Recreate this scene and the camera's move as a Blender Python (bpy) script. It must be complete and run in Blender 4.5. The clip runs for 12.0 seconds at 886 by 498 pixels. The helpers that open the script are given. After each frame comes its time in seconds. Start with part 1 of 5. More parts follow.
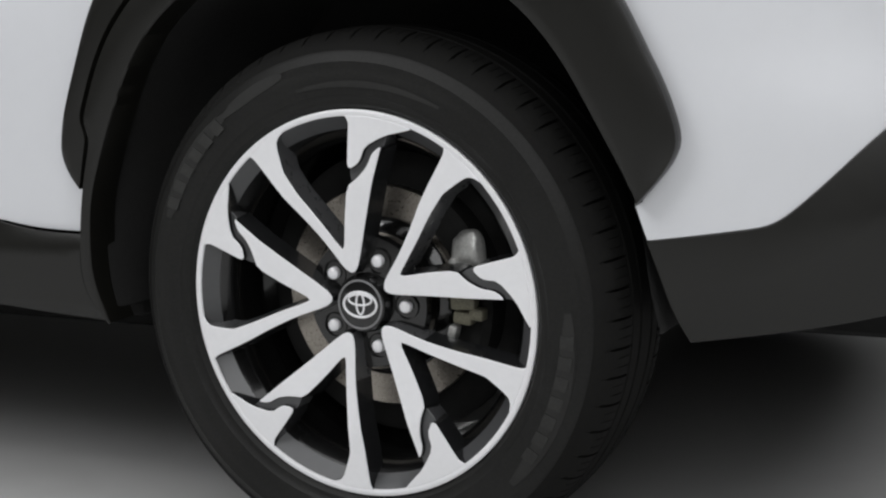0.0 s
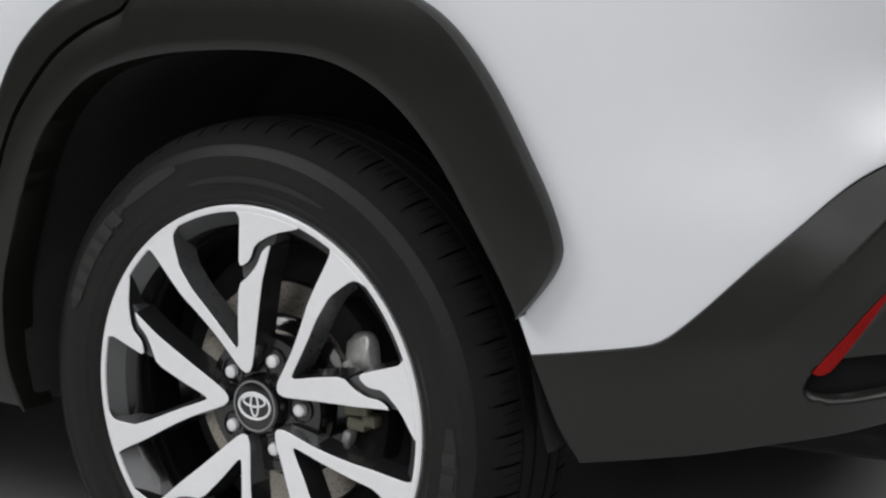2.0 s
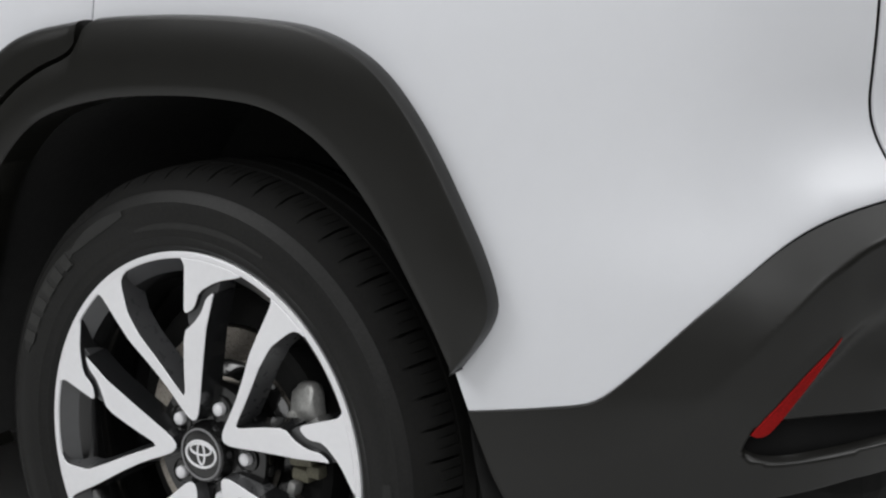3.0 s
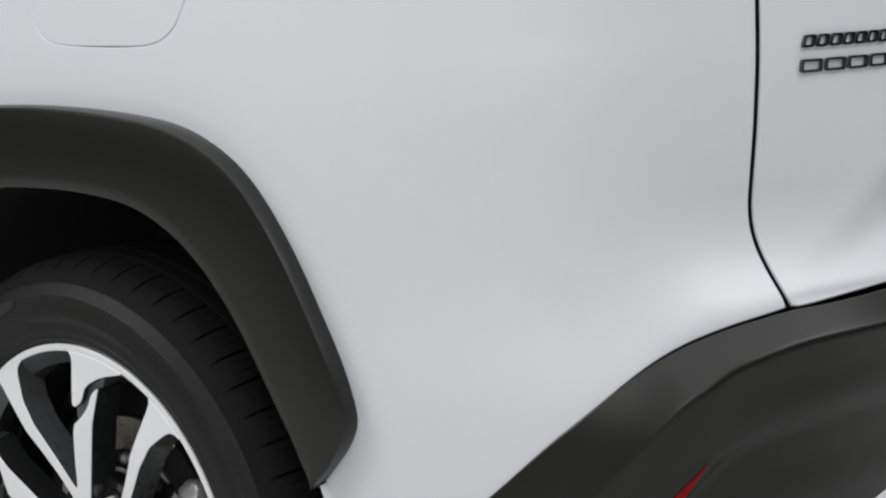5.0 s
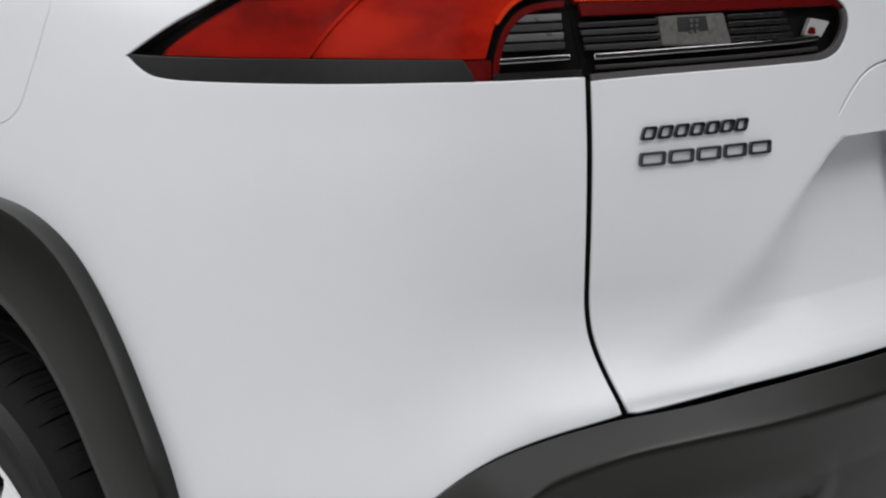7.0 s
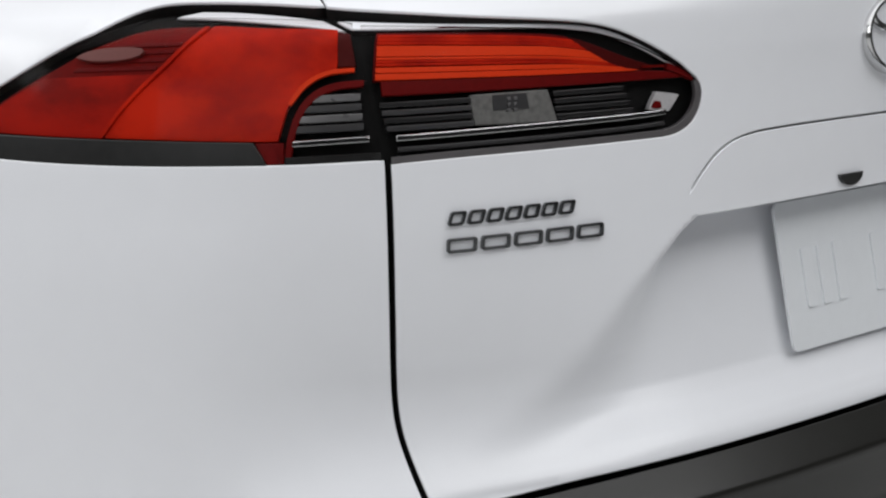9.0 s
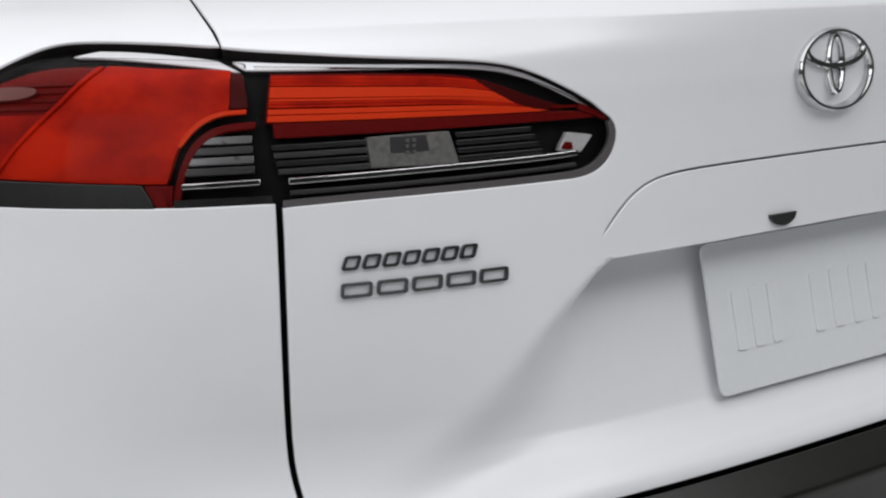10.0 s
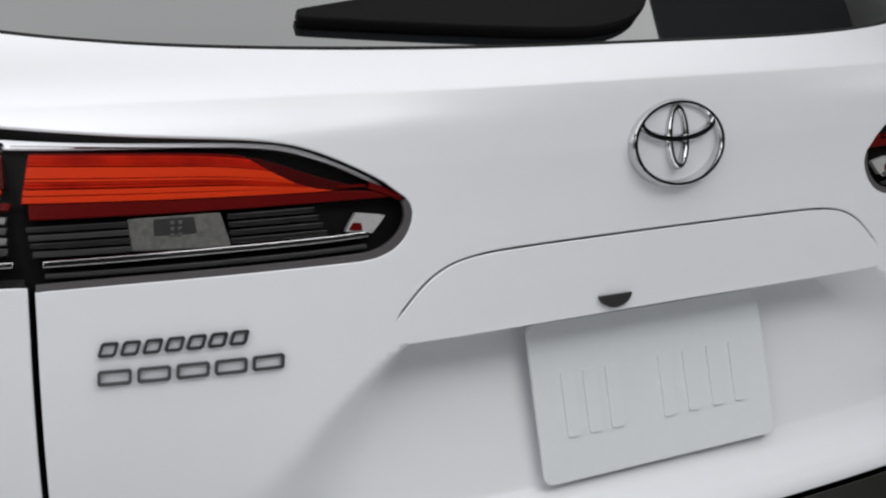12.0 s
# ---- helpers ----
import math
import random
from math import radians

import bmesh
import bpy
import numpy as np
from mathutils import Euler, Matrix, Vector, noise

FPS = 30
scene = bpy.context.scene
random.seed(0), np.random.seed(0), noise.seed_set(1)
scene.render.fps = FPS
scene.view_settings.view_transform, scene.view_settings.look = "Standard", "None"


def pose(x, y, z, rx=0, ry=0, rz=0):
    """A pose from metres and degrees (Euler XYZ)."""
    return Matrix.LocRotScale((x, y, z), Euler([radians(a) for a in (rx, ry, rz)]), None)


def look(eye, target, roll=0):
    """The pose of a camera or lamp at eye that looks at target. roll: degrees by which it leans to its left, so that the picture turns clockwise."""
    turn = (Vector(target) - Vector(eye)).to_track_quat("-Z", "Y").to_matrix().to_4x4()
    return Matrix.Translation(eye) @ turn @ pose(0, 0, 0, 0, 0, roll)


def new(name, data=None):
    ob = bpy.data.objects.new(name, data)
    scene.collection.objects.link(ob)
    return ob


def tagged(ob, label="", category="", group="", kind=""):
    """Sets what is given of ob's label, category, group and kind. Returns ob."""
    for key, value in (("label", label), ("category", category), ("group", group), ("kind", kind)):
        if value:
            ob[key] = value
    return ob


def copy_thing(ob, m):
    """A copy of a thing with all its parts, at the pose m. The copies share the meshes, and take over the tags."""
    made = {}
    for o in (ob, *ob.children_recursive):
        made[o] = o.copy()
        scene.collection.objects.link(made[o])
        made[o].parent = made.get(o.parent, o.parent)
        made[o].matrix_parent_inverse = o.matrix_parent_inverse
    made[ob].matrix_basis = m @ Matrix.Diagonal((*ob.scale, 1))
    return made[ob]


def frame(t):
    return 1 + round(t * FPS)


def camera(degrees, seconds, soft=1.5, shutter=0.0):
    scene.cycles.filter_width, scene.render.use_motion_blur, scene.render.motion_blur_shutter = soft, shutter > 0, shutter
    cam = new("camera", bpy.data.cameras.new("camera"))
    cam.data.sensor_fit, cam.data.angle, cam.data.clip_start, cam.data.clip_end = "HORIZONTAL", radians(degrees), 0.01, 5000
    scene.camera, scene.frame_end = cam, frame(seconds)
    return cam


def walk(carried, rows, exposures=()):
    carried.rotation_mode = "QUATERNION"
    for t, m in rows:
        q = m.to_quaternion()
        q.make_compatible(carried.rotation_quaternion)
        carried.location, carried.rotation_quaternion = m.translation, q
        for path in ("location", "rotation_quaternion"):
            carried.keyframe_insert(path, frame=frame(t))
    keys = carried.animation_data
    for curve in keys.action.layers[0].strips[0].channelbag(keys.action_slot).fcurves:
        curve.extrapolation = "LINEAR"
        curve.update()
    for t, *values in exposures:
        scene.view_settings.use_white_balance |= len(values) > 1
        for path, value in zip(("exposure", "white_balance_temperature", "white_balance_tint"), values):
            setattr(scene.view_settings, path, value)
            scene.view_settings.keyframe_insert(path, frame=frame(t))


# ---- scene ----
cam = camera(32.00, 12.0, soft=2.2)
ROWS = [  # seconds, place, turn
    (0.0, 0.9679, -1.6479, 0.7063, 80.954, 2.018, 27.125),
    (0.5, 1.0222, -1.5828, 0.7256, 81.171, 2.068, 28.550),
    (1.0, 1.0773, -1.5259, 0.7495, 81.249, 1.969, 29.948),
    (1.5, 1.1238, -1.4678, 0.7696, 81.422, 1.897, 31.143),
    (2.0, 1.1668, -1.4154, 0.7911, 81.499, 1.933, 32.161),
    (2.5, 1.2094, -1.3631, 0.8129, 81.591, 1.920, 33.205),
    (3.0, 1.2550, -1.3078, 0.8387, 81.517, 2.038, 34.390),
    (3.2, 1.2724, -1.2849, 0.8494, 81.499, 2.023, 34.888),
    (4.8, 1.4056, -1.1022, 0.9411, 80.874, 2.562, 38.537),
    (5.0, 1.4213, -1.0808, 0.9526, 80.769, 2.578, 38.936),
    (5.5, 1.4609, -1.0210, 0.9771, 80.570, 2.670, 40.077),
    (6.0, 1.5054, -0.9552, 0.9985, 80.495, 2.732, 41.368),
    (6.5, 1.5458, -0.8964, 1.0098, 80.696, 2.599, 42.541),
    (7.0, 1.5896, -0.8331, 1.0147, 81.170, 2.463, 43.876),
    (9.0, 1.7396, -0.5695, 1.0705, 81.297, 2.489, 48.928),
    (9.5, 1.7726, -0.5071, 1.0820, 81.438, 2.473, 50.044),
    (10.0, 1.8055, -0.4424, 1.0929, 81.630, 2.376, 51.161),
    (10.5, 1.8353, -0.3791, 1.1013, 81.887, 2.367, 52.236),
    (11.0, 1.8697, -0.3083, 1.1126, 82.044, 2.327, 53.482),
    (11.5, 1.9020, -0.2394, 1.1244, 82.143, 2.224, 54.712),
    (12.0, 1.9269, -0.1695, 1.1350, 82.280, 2.058, 55.611),
]
walk(cam, [(t, pose(*p)) for t, *p in ROWS], [(0, 0), (9, 0), (11, 0.04), (12, 0.08)])

import mathutils

mathutils_geometry = mathutils.geometry

# ---------------------------------------------------------------- light
EXPOSURE = 0.0
scene.view_settings.exposure = EXPOSURE
world = bpy.data.worlds.new("studio_world")
world.use_nodes = True
world.node_tree.nodes["Background"].inputs[0].default_value = (0.9, 0.95, 1.0, 1)
world.node_tree.nodes["Background"].inputs[1].default_value = 0.02
scene.world = world


def softbox(name, m, sx, sy, watts, colour=(1, 1, 1)):
    lamp = bpy.data.lights.new(name, "AREA")
    lamp.shape, lamp.size, lamp.size_y, lamp.energy, lamp.color = "RECTANGLE", sx, sy, watts, colour
    ob = new(name, lamp)
    ob.matrix_world = m
    return ob


softbox("ceiling_softbox", pose(0.0, 0.1, 4.4), 8.0, 7.6, 270, (0.985, 0.99, 1.0))
softbox("side_softbox", look((-2.6, -3.4, 3.6), (-0.7, -0.5, 0.2)), 2.4, 2.0, 75, (0.985, 0.99, 1.0))
softbox("front_softbox", look((3.2, -4.8, 3.5), (0.4, 0.3, 0.7)), 4.4, 2.8, 85, (0.985, 0.99, 1.0))
softbox("rear_softbox", look((4.6, 1.9, 4.6), (0.8, 0.9, 0.8)), 4.8, 2.4, 132, (0.985, 0.99, 1.0))


# ---------------------------------------------------------------- materials
def shader(name):
    m = bpy.data.materials.new(name)
    m.use_nodes = True
    t = m.node_tree
    return m, t, t.nodes["Principled BSDF"]


def plain(name, colour, rough=0.5, metal=0.0, coat=0.0, spread=0.12, scale=30.0, bump=0.0, bump_scale=400.0, rough_spread=0.1, coat_rough=0.04, tint=None):
    """A surface with large and fine variation of colour and gloss, and a fine relief."""
    m, t, b = shader(name)
    co = t.nodes.new("ShaderNodeTexCoord")
    big, fine = t.nodes.new("ShaderNodeTexNoise"), t.nodes.new("ShaderNodeTexNoise")
    big.inputs["Scale"].default_value, big.inputs["Detail"].default_value = scale * 0.12, 3
    fine.inputs["Scale"].default_value, fine.inputs["Detail"].default_value = scale * 4, 4
    for n in (big, fine):
        t.links.new(co.outputs["Object"], n.inputs["Vector"])
    add = t.nodes.new("ShaderNodeMath")
    add.operation = "ADD"
    half = t.nodes.new("ShaderNodeMath")
    half.operation = "MULTIPLY"
    half.inputs[1].default_value = 0.5
    t.links.new(big.outputs[0], add.inputs[0])
    t.links.new(fine.outputs[0], add.inputs[1])
    t.links.new(add.outputs[0], half.inputs[0])
    ramp = t.nodes.new("ShaderNodeValToRGB")
    lo = [c * (1 - spread) for c in colour]
    hi = [min(1, c * (1 + spread)) for c in (tint or colour)]
    ramp.color_ramp.elements[0].position, ramp.color_ramp.elements[1].position = 0.3, 0.7
    ramp.color_ramp.elements[0].color, ramp.color_ramp.elements[1].color = (*lo, 1), (*hi, 1)
    t.links.new(half.outputs[0], ramp.inputs[0])
    t.links.new(ramp.outputs[0], b.inputs["Base Color"])
    rr = t.nodes.new("ShaderNodeMapRange")
    rr.inputs[3].default_value, rr.inputs[4].default_value = max(0.02, rough * (1 - rough_spread)), min(1, rough * (1 + rough_spread))
    t.links.new(fine.outputs[0], rr.inputs[0])
    t.links.new(rr.outputs[0], b.inputs["Roughness"])
    b.inputs["Metallic"].default_value = metal
    b.inputs["Coat Weight"].default_value = coat
    b.inputs["Coat Roughness"].default_value = coat_rough
    if bump:
        grain = t.nodes.new("ShaderNodeTexNoise")
        grain.inputs["Scale"].default_value, grain.inputs["Detail"].default_value = bump_scale, 3
        t.links.new(co.outputs["Object"], grain.inputs["Vector"])
        bp = t.nodes.new("ShaderNodeBump")
        bp.inputs["Strength"].default_value, bp.inputs["Distance"].default_value = bump, 0.001
        t.links.new(grain.outputs[0], bp.inputs["Height"])
        t.links.new(bp.outputs[0], b.inputs["Normal"])
    return m


PAINT = plain("white_paint", (0.778, 0.790, 0.822), 0.45, coat=0.55, spread=0.012, scale=8, rough_spread=0.05, coat_rough=0.28)
CLAD = plain("black_plastic", (0.0092, 0.0090, 0.0076), 0.33, spread=0.10, scale=14, bump=0.10, bump_scale=1600)
RUBBER = plain("tyre_rubber", (0.0115, 0.0115, 0.0108), 0.50, spread=0.5, scale=60, bump=0.4, bump_scale=350)
WORN = plain("worn_rubber", (0.0225, 0.0225, 0.0215), 0.65, spread=0.25, scale=26, bump=0.2, bump_scale=700)
TREAD = plain("tread_rubber", (0.0105, 0.0104, 0.0099), 0.7, spread=0.3, scale=40, bump=0.5, bump_scale=500)
LETTER = plain("raised_rubber", (0.029, 0.029, 0.0275), 0.6, spread=0.4, scale=60, bump=0.2, bump_scale=700)
SILVER = plain("machined_silver", (0.94, 0.94, 0.96), 0.42, metal=0.12, coat=0.3, spread=0.03, scale=30, bump=0.03, bump_scale=1200, coat_rough=0.1)
GUN = plain("gunmetal_paint", (0.085, 0.086, 0.089), 0.30, metal=0.2, coat=0.4, spread=0.08, scale=25, coat_rough=0.10)
# One gunmetal spoke side in two tones: walls towards the light paler, others darker.
SIDE_LIT = plain("lit_spoke_side", (0.085, 0.086, 0.089), 0.28, metal=0.2, coat=0.6, spread=0.08, scale=25, coat_rough=0.06)
SIDE_SHADED = plain("shaded_spoke_side", (0.020, 0.0205, 0.0215), 0.22, metal=0.2, coat=0.6, spread=0.08, scale=25, coat_rough=0.06)
GLOSS = plain("gloss_black", (0.007, 0.007, 0.007), 0.16, coat=0.5, spread=0.1)
LINER = plain("wheel_well_felt", (0.021, 0.021, 0.0205), 0.95, spread=0.4, scale=20, bump=0.5, bump_scale=250)
SHELL_BLACK = plain("inner_shell_black", (0.0085, 0.0085, 0.0085), 0.8, spread=0.2, scale=12)
LAMP_BLACK = plain("lamp_housing_black", (0.0045, 0.0042, 0.0042), 0.4, spread=0.15)
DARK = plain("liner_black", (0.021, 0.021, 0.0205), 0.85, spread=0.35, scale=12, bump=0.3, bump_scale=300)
CHROME = plain("chrome", (0.78, 0.79, 0.80), 0.08, metal=1.0, spread=0.02)
SLAT = plain("slat_grey", (0.20, 0.20, 0.204), 0.28, metal=0.5, spread=0.1)
SLAT_DIM = plain("dim_slat_grey", (0.050, 0.050, 0.052), 0.35, metal=0.2, spread=0.1)
DARK_CHROME = plain("dark_chrome", (0.13, 0.133, 0.137), 0.22, metal=1.0, spread=0.05)
STEEL = plain("brake_steel", (0.33, 0.30, 0.265), 0.28, metal=1.0, spread=0.3, scale=60, tint=(0.38, 0.35, 0.31))
_way = STEEL.node_tree.nodes.new("ShaderNodeTangent")
_way.direction_type, _way.axis = "RADIAL", "Y"
STEEL.node_tree.links.new(_way.outputs[0], STEEL.node_tree.nodes["Principled BSDF"].inputs["Tangent"])
STEEL.node_tree.nodes["Principled BSDF"].inputs["Anisotropic"].default_value = 0.92
CALIPER = plain("cast_aluminium", (0.56, 0.56, 0.54), 0.38, metal=0.5, spread=0.3, scale=90, bump=0.25, bump_scale=300)
CAP_EDGE = plain("satin_grey_ring", (0.27, 0.27, 0.275), 0.3, metal=0.2, spread=0.08)
RUST = plain("tarnished_bracket", (0.20, 0.19, 0.14), 0.6, metal=0.2, spread=0.5, scale=120, bump=0.5, bump_scale=400)
RED_DARK = plain("dark_red_lens", (0.125, 0.0040, 0.0030), 0.5, spread=0.25, scale=40, tint=(0.15, 0.0045, 0.0032))
RED_DEEP = plain("deep_red_lens", (0.13, 0.0045, 0.0045), 0.4, spread=0.2, scale=45)
RED_TIP = plain("smoked_red_lens", (0.060, 0.0036, 0.0032), 0.4, spread=0.2, scale=45)
MARKER = plain("pale_red_marker", (0.18, 0.052, 0.044), 0.4, spread=0.1, scale=60)
RED_BRIGHT = plain("orange_red_lens", (0.74, 0.046, 0.008), 0.45, spread=0.08, scale=90)


def moulded_lens(name, low, high, stretch, contrast=(0.36, 0.64)):
    """A moulded lens over a patchy reflector: soft patches a few centimetres wide, drawn out along the lens, and a fine flute."""
    m, t, b = shader(name)
    co, mp = t.nodes.new("ShaderNodeTexCoord"), t.nodes.new("ShaderNodeMapping")
    mp.inputs["Scale"].default_value = stretch
    t.links.new(co.outputs["Object"], mp.inputs["Vector"])
    patch, fine = t.nodes.new("ShaderNodeTexNoise"), t.nodes.new("ShaderNodeTexNoise")
    patch.inputs["Scale"].default_value, patch.inputs["Detail"].default_value = 1.0, 2.5
    fine.inputs["Scale"].default_value, fine.inputs["Detail"].default_value = 9.0, 2
    mix = t.nodes.new("ShaderNodeMath")
    mix.operation, mix.inputs[1].default_value = "MULTIPLY_ADD", 0.22
    for n in (patch, fine):
        t.links.new(mp.outputs[0], n.inputs["Vector"])
    t.links.new(fine.outputs[0], mix.inputs[0])
    t.links.new(patch.outputs[0], mix.inputs[2])
    ramp = t.nodes.new("ShaderNodeValToRGB")
    ramp.color_ramp.interpolation = "EASE"
    ramp.color_ramp.elements[0].position, ramp.color_ramp.elements[1].position = contrast[0] + .11, contrast[1] + .11
    ramp.color_ramp.elements[0].color, ramp.color_ramp.elements[1].color = (*low, 1), (*high, 1)
    t.links.new(mix.outputs[0], ramp.inputs[0])
    t.links.new(ramp.outputs[0], b.inputs["Base Color"])
    b.inputs["Roughness"].default_value = 0.5
    b.inputs["Specular IOR Level"].default_value = 0.06
    return m


def clear_cover(name, tint):
    """A clear lens: it lets light through and shines by Fresnel."""
    m, t, b = shader(name)
    t.nodes.remove(b)
    see, gloss, mix, fr = (t.nodes.new("ShaderNode" + k) for k in ("BsdfTransparent", "BsdfGlossy", "MixShader", "Fresnel"))
    see.inputs["Color"].default_value = (*tint, 1)
    gloss.inputs["Roughness"].default_value = 0.09
    fr.inputs["IOR"].default_value = 1.10
    t.links.new(fr.outputs[0], mix.inputs[0])
    t.links.new(see.outputs[0], mix.inputs[1])
    t.links.new(gloss.outputs[0], mix.inputs[2])
    t.links.new(mix.outputs[0], t.nodes["Material Output"].inputs[0])
    return m


RED = moulded_lens("red_lens", (0.30, 0.0070, 0.0030), (0.60, 0.0205, 0.0042), (13, 13, 20), (0.28, 0.70))
RED_MID = moulded_lens("mid_red_lens", (0.20, 0.0060, 0.0035), (0.40, 0.0110, 0.0045), (12, 12, 26), (0.28, 0.70))
COVER = clear_cover("clear_lamp_cover", (0.93, 0.92, 0.92))
REFLECTOR = plain("red_reflector", (0.27, 0.0050, 0.0048), 0.5, spread=0.45, scale=110, bump=0.3, bump_scale=900)
SMOKE = plain("smoked_lens", (0.019, 0.019, 0.0197), 0.25, coat=0.0, spread=0.2, coat_rough=0.03)
STRIP = plain("lamp_strip_black", (0.0125, 0.0125, 0.0125), 0.42, spread=0.3, scale=30)
CLEAR_BLOCK = plain("frosted_clear_plastic", (0.15, 0.152, 0.146), 0.4, coat=0.0, spread=0.45, scale=45, coat_rough=0.05)
GREY_EDGE = plain("grey_lens_edge", (0.125, 0.12, 0.123), 0.35, spread=0.1)
MARK = plain("emblem_chrome", (0.58, 0.585, 0.59), 0.07, metal=1.0, spread=0.03)
PALE = plain("pale_plastic", (0.55, 0.55, 0.56), 0.3, spread=0.15, scale=90)
GLASS = plain("tinted_glass", (0.012, 0.013, 0.014), 0.03, coat=1.0, spread=0.05, coat_rough=0.01)
GLASS.node_tree.nodes["Principled BSDF"].inputs["Coat IOR"].default_value = 2.1
GLASS.node_tree.nodes["Principled BSDF"].inputs["Specular IOR Level"].default_value = 0.8
WIPER = plain("wiper_black", (0.005, 0.005, 0.005), 0.55, spread=0.1)
PLATE = plain("white_plate", (0.715, 0.738, 0.762), 0.5, coat=0.1, spread=0.02, scale=20)
PLATE_MARK = plain("embossed_white", (0.725, 0.748, 0.772), 0.45, coat=0.2, spread=0.01)
FLOOR_MAT = plain("pale_studio_floor", (0.54, 0.54, 0.535), 0.45, spread=0.05, scale=4, bump=0.05, bump_scale=60, rough_spread=0.2)
WALL_MAT = plain("studio_wall_paint", (0.055, 0.055, 0.057), 0.8, spread=0.02, scale=2)
BOUNCE_WALL = plain("bounce_wall_paint", (0.34, 0.34, 0.333), 0.8, spread=0.03, scale=2)
CEIL_MAT = plain("ceiling_paint", (0.06, 0.06, 0.06), 0.85, spread=0.03, scale=2)


for m, level in ((CLAD, 0.45), (REFLECTOR, 0.12), (RUBBER, 0.26), (WORN, 0.3), (STRIP, 0.3), (WIPER, 0.06), (TREAD, 0.11), (LETTER, 0.3), (DARK, 0.1), (LAMP_BLACK, 0.12), (SHELL_BLACK, 0.1), (RED_DARK, 0.05), (RED_DEEP, 0.08), (RED_TIP, 0.1), (RED_BRIGHT, 0.1)):
    m.node_tree.nodes["Principled BSDF"].inputs["Specular IOR Level"].default_value = level


# ---------------------------------------------------------------- building helpers
def link(name, me, material, parent=None, label=""):
    for m in material if isinstance(material, (list, tuple)) else [material]:
        me.materials.append(m)
    ob = new(name, me)
    if parent:
        ob.parent = parent
    return tagged(ob, label=label)


def part(name, bm, material, parent=None, label="", smooth=False):
    me = bpy.data.meshes.new(name)
    bmesh.ops.recalc_face_normals(bm, faces=bm.faces)
    bm.to_mesh(me)
    bm.free()
    for p in me.polygons:
        p.use_smooth = smooth
    if smooth:
        me.set_sharp_from_angle(angle=radians(38))
    return link(name, me, material, parent, label)


def box(bm, lo, hi, m=None, bevel=0.0):
    g = bmesh.ops.create_cube(bm, size=1.0)["verts"]
    for v in g:
        v.co = Vector([(lo[i] + hi[i]) / 2 + v.co[i] * (hi[i] - lo[i]) for i in range(3)])
    if bevel:
        es = {e for v in g for e in v.link_edges}
        g = [v for v in bmesh.ops.bevel(bm, geom=list(es), offset=bevel, segments=2, affect="EDGES", profile=0.5)["verts"]]
    if m:
        bmesh.ops.transform(bm, matrix=m, verts=list(g))


def lathe(bm, profile, steps=96, material=0, a0=0.0, a1=2 * math.pi):
    """Turn a profile of (radius, y) round the y axis."""
    closed = abs(a1 - a0 - 2 * math.pi) < 1e-6
    rings = []
    for i in range(steps if closed else steps + 1):
        a = a0 + (a1 - a0) * i / steps
        rings.append([bm.verts.new((r * math.cos(a), y, r * math.sin(a))) for r, y in profile])
    for i in range(len(rings) if closed else len(rings) - 1):
        p, q = rings[i], rings[(i + 1) % len(rings)]
        for j in range(len(profile) - 1):
            f = bm.faces.new((p[j], q[j], q[j + 1], p[j + 1]))
            f.material_index = material


def knots(z, zs, vs):
    """A smooth curve through knots."""
    zs, vs = np.array(zs), np.array(vs)
    m = np.gradient(vs, zs)
    z = np.clip(np.asarray(z, float), zs[0], zs[-1])
    i = np.clip(np.searchsorted(zs, z) - 1, 0, len(zs) - 2)
    h = zs[i + 1] - zs[i]
    t = (z - zs[i]) / h
    return (2 * t**3 - 3 * t * t + 1) * vs[i] + (t**3 - 2 * t * t + t) * h * m[i] + (3 * t * t - 2 * t**3) * vs[i + 1] + (t**3 - t * t) * h * m[i + 1]


def step01(a, b, x):
    t = np.clip((x - a) / (b - a), 0, 1)
    return t * t * (3 - 2 * t)


# The body's skin: u runs along the side to the rear and round the corner to the tail, z is the height.
YC = 0.850  # the car's centre plane
HALF_WIDTH = ([.12, .30, .43, .52, .62, .72, .82, .92, .985, 1.06, 1.10, 1.2, 1.4, 1.55], [.80, .842, .856, .862, .868, .870, .866, .857, .849, .838, .825, .79, .70, .60])
REAR = ([.12, .30, .45, .55, .645, .75, .90, 1.0, 1.075, 1.088, 1.0922, 1.0942, 1.11, 1.15, 1.3, 1.5], [.72, .79, .822, .833, .828, .821, .8125, .806, .807, .8068, .8064, .8052, .7935, .76, .64, .47])
ROUND = ([.1, .45, .55, .645, .9, 1.0, 1.04, 1.064, 1.08, 1.15, 1.5], [4.2, 4.2, 3.9, 3.5, 3.5, 3.5, 3.3, 3.15, 2.85, 2.7, 2.7])
BOW = ([.1, .88, 1.03, 1.08, 1.2], [.006, .006, .019, .019, .016])
_th = np.linspace(0, math.pi / 2, 4001)
_x, _y = .816 * np.sin(_th) ** (2 / 3.5), .858 * np.cos(_th) ** (2 / 3.5)
_u = np.concatenate([[0], np.cumsum(np.hypot(np.diff(_x), np.diff(_y)))])
_ph = np.arctan2(_x / .816, _y / .858)
UC = float(_u[-1])


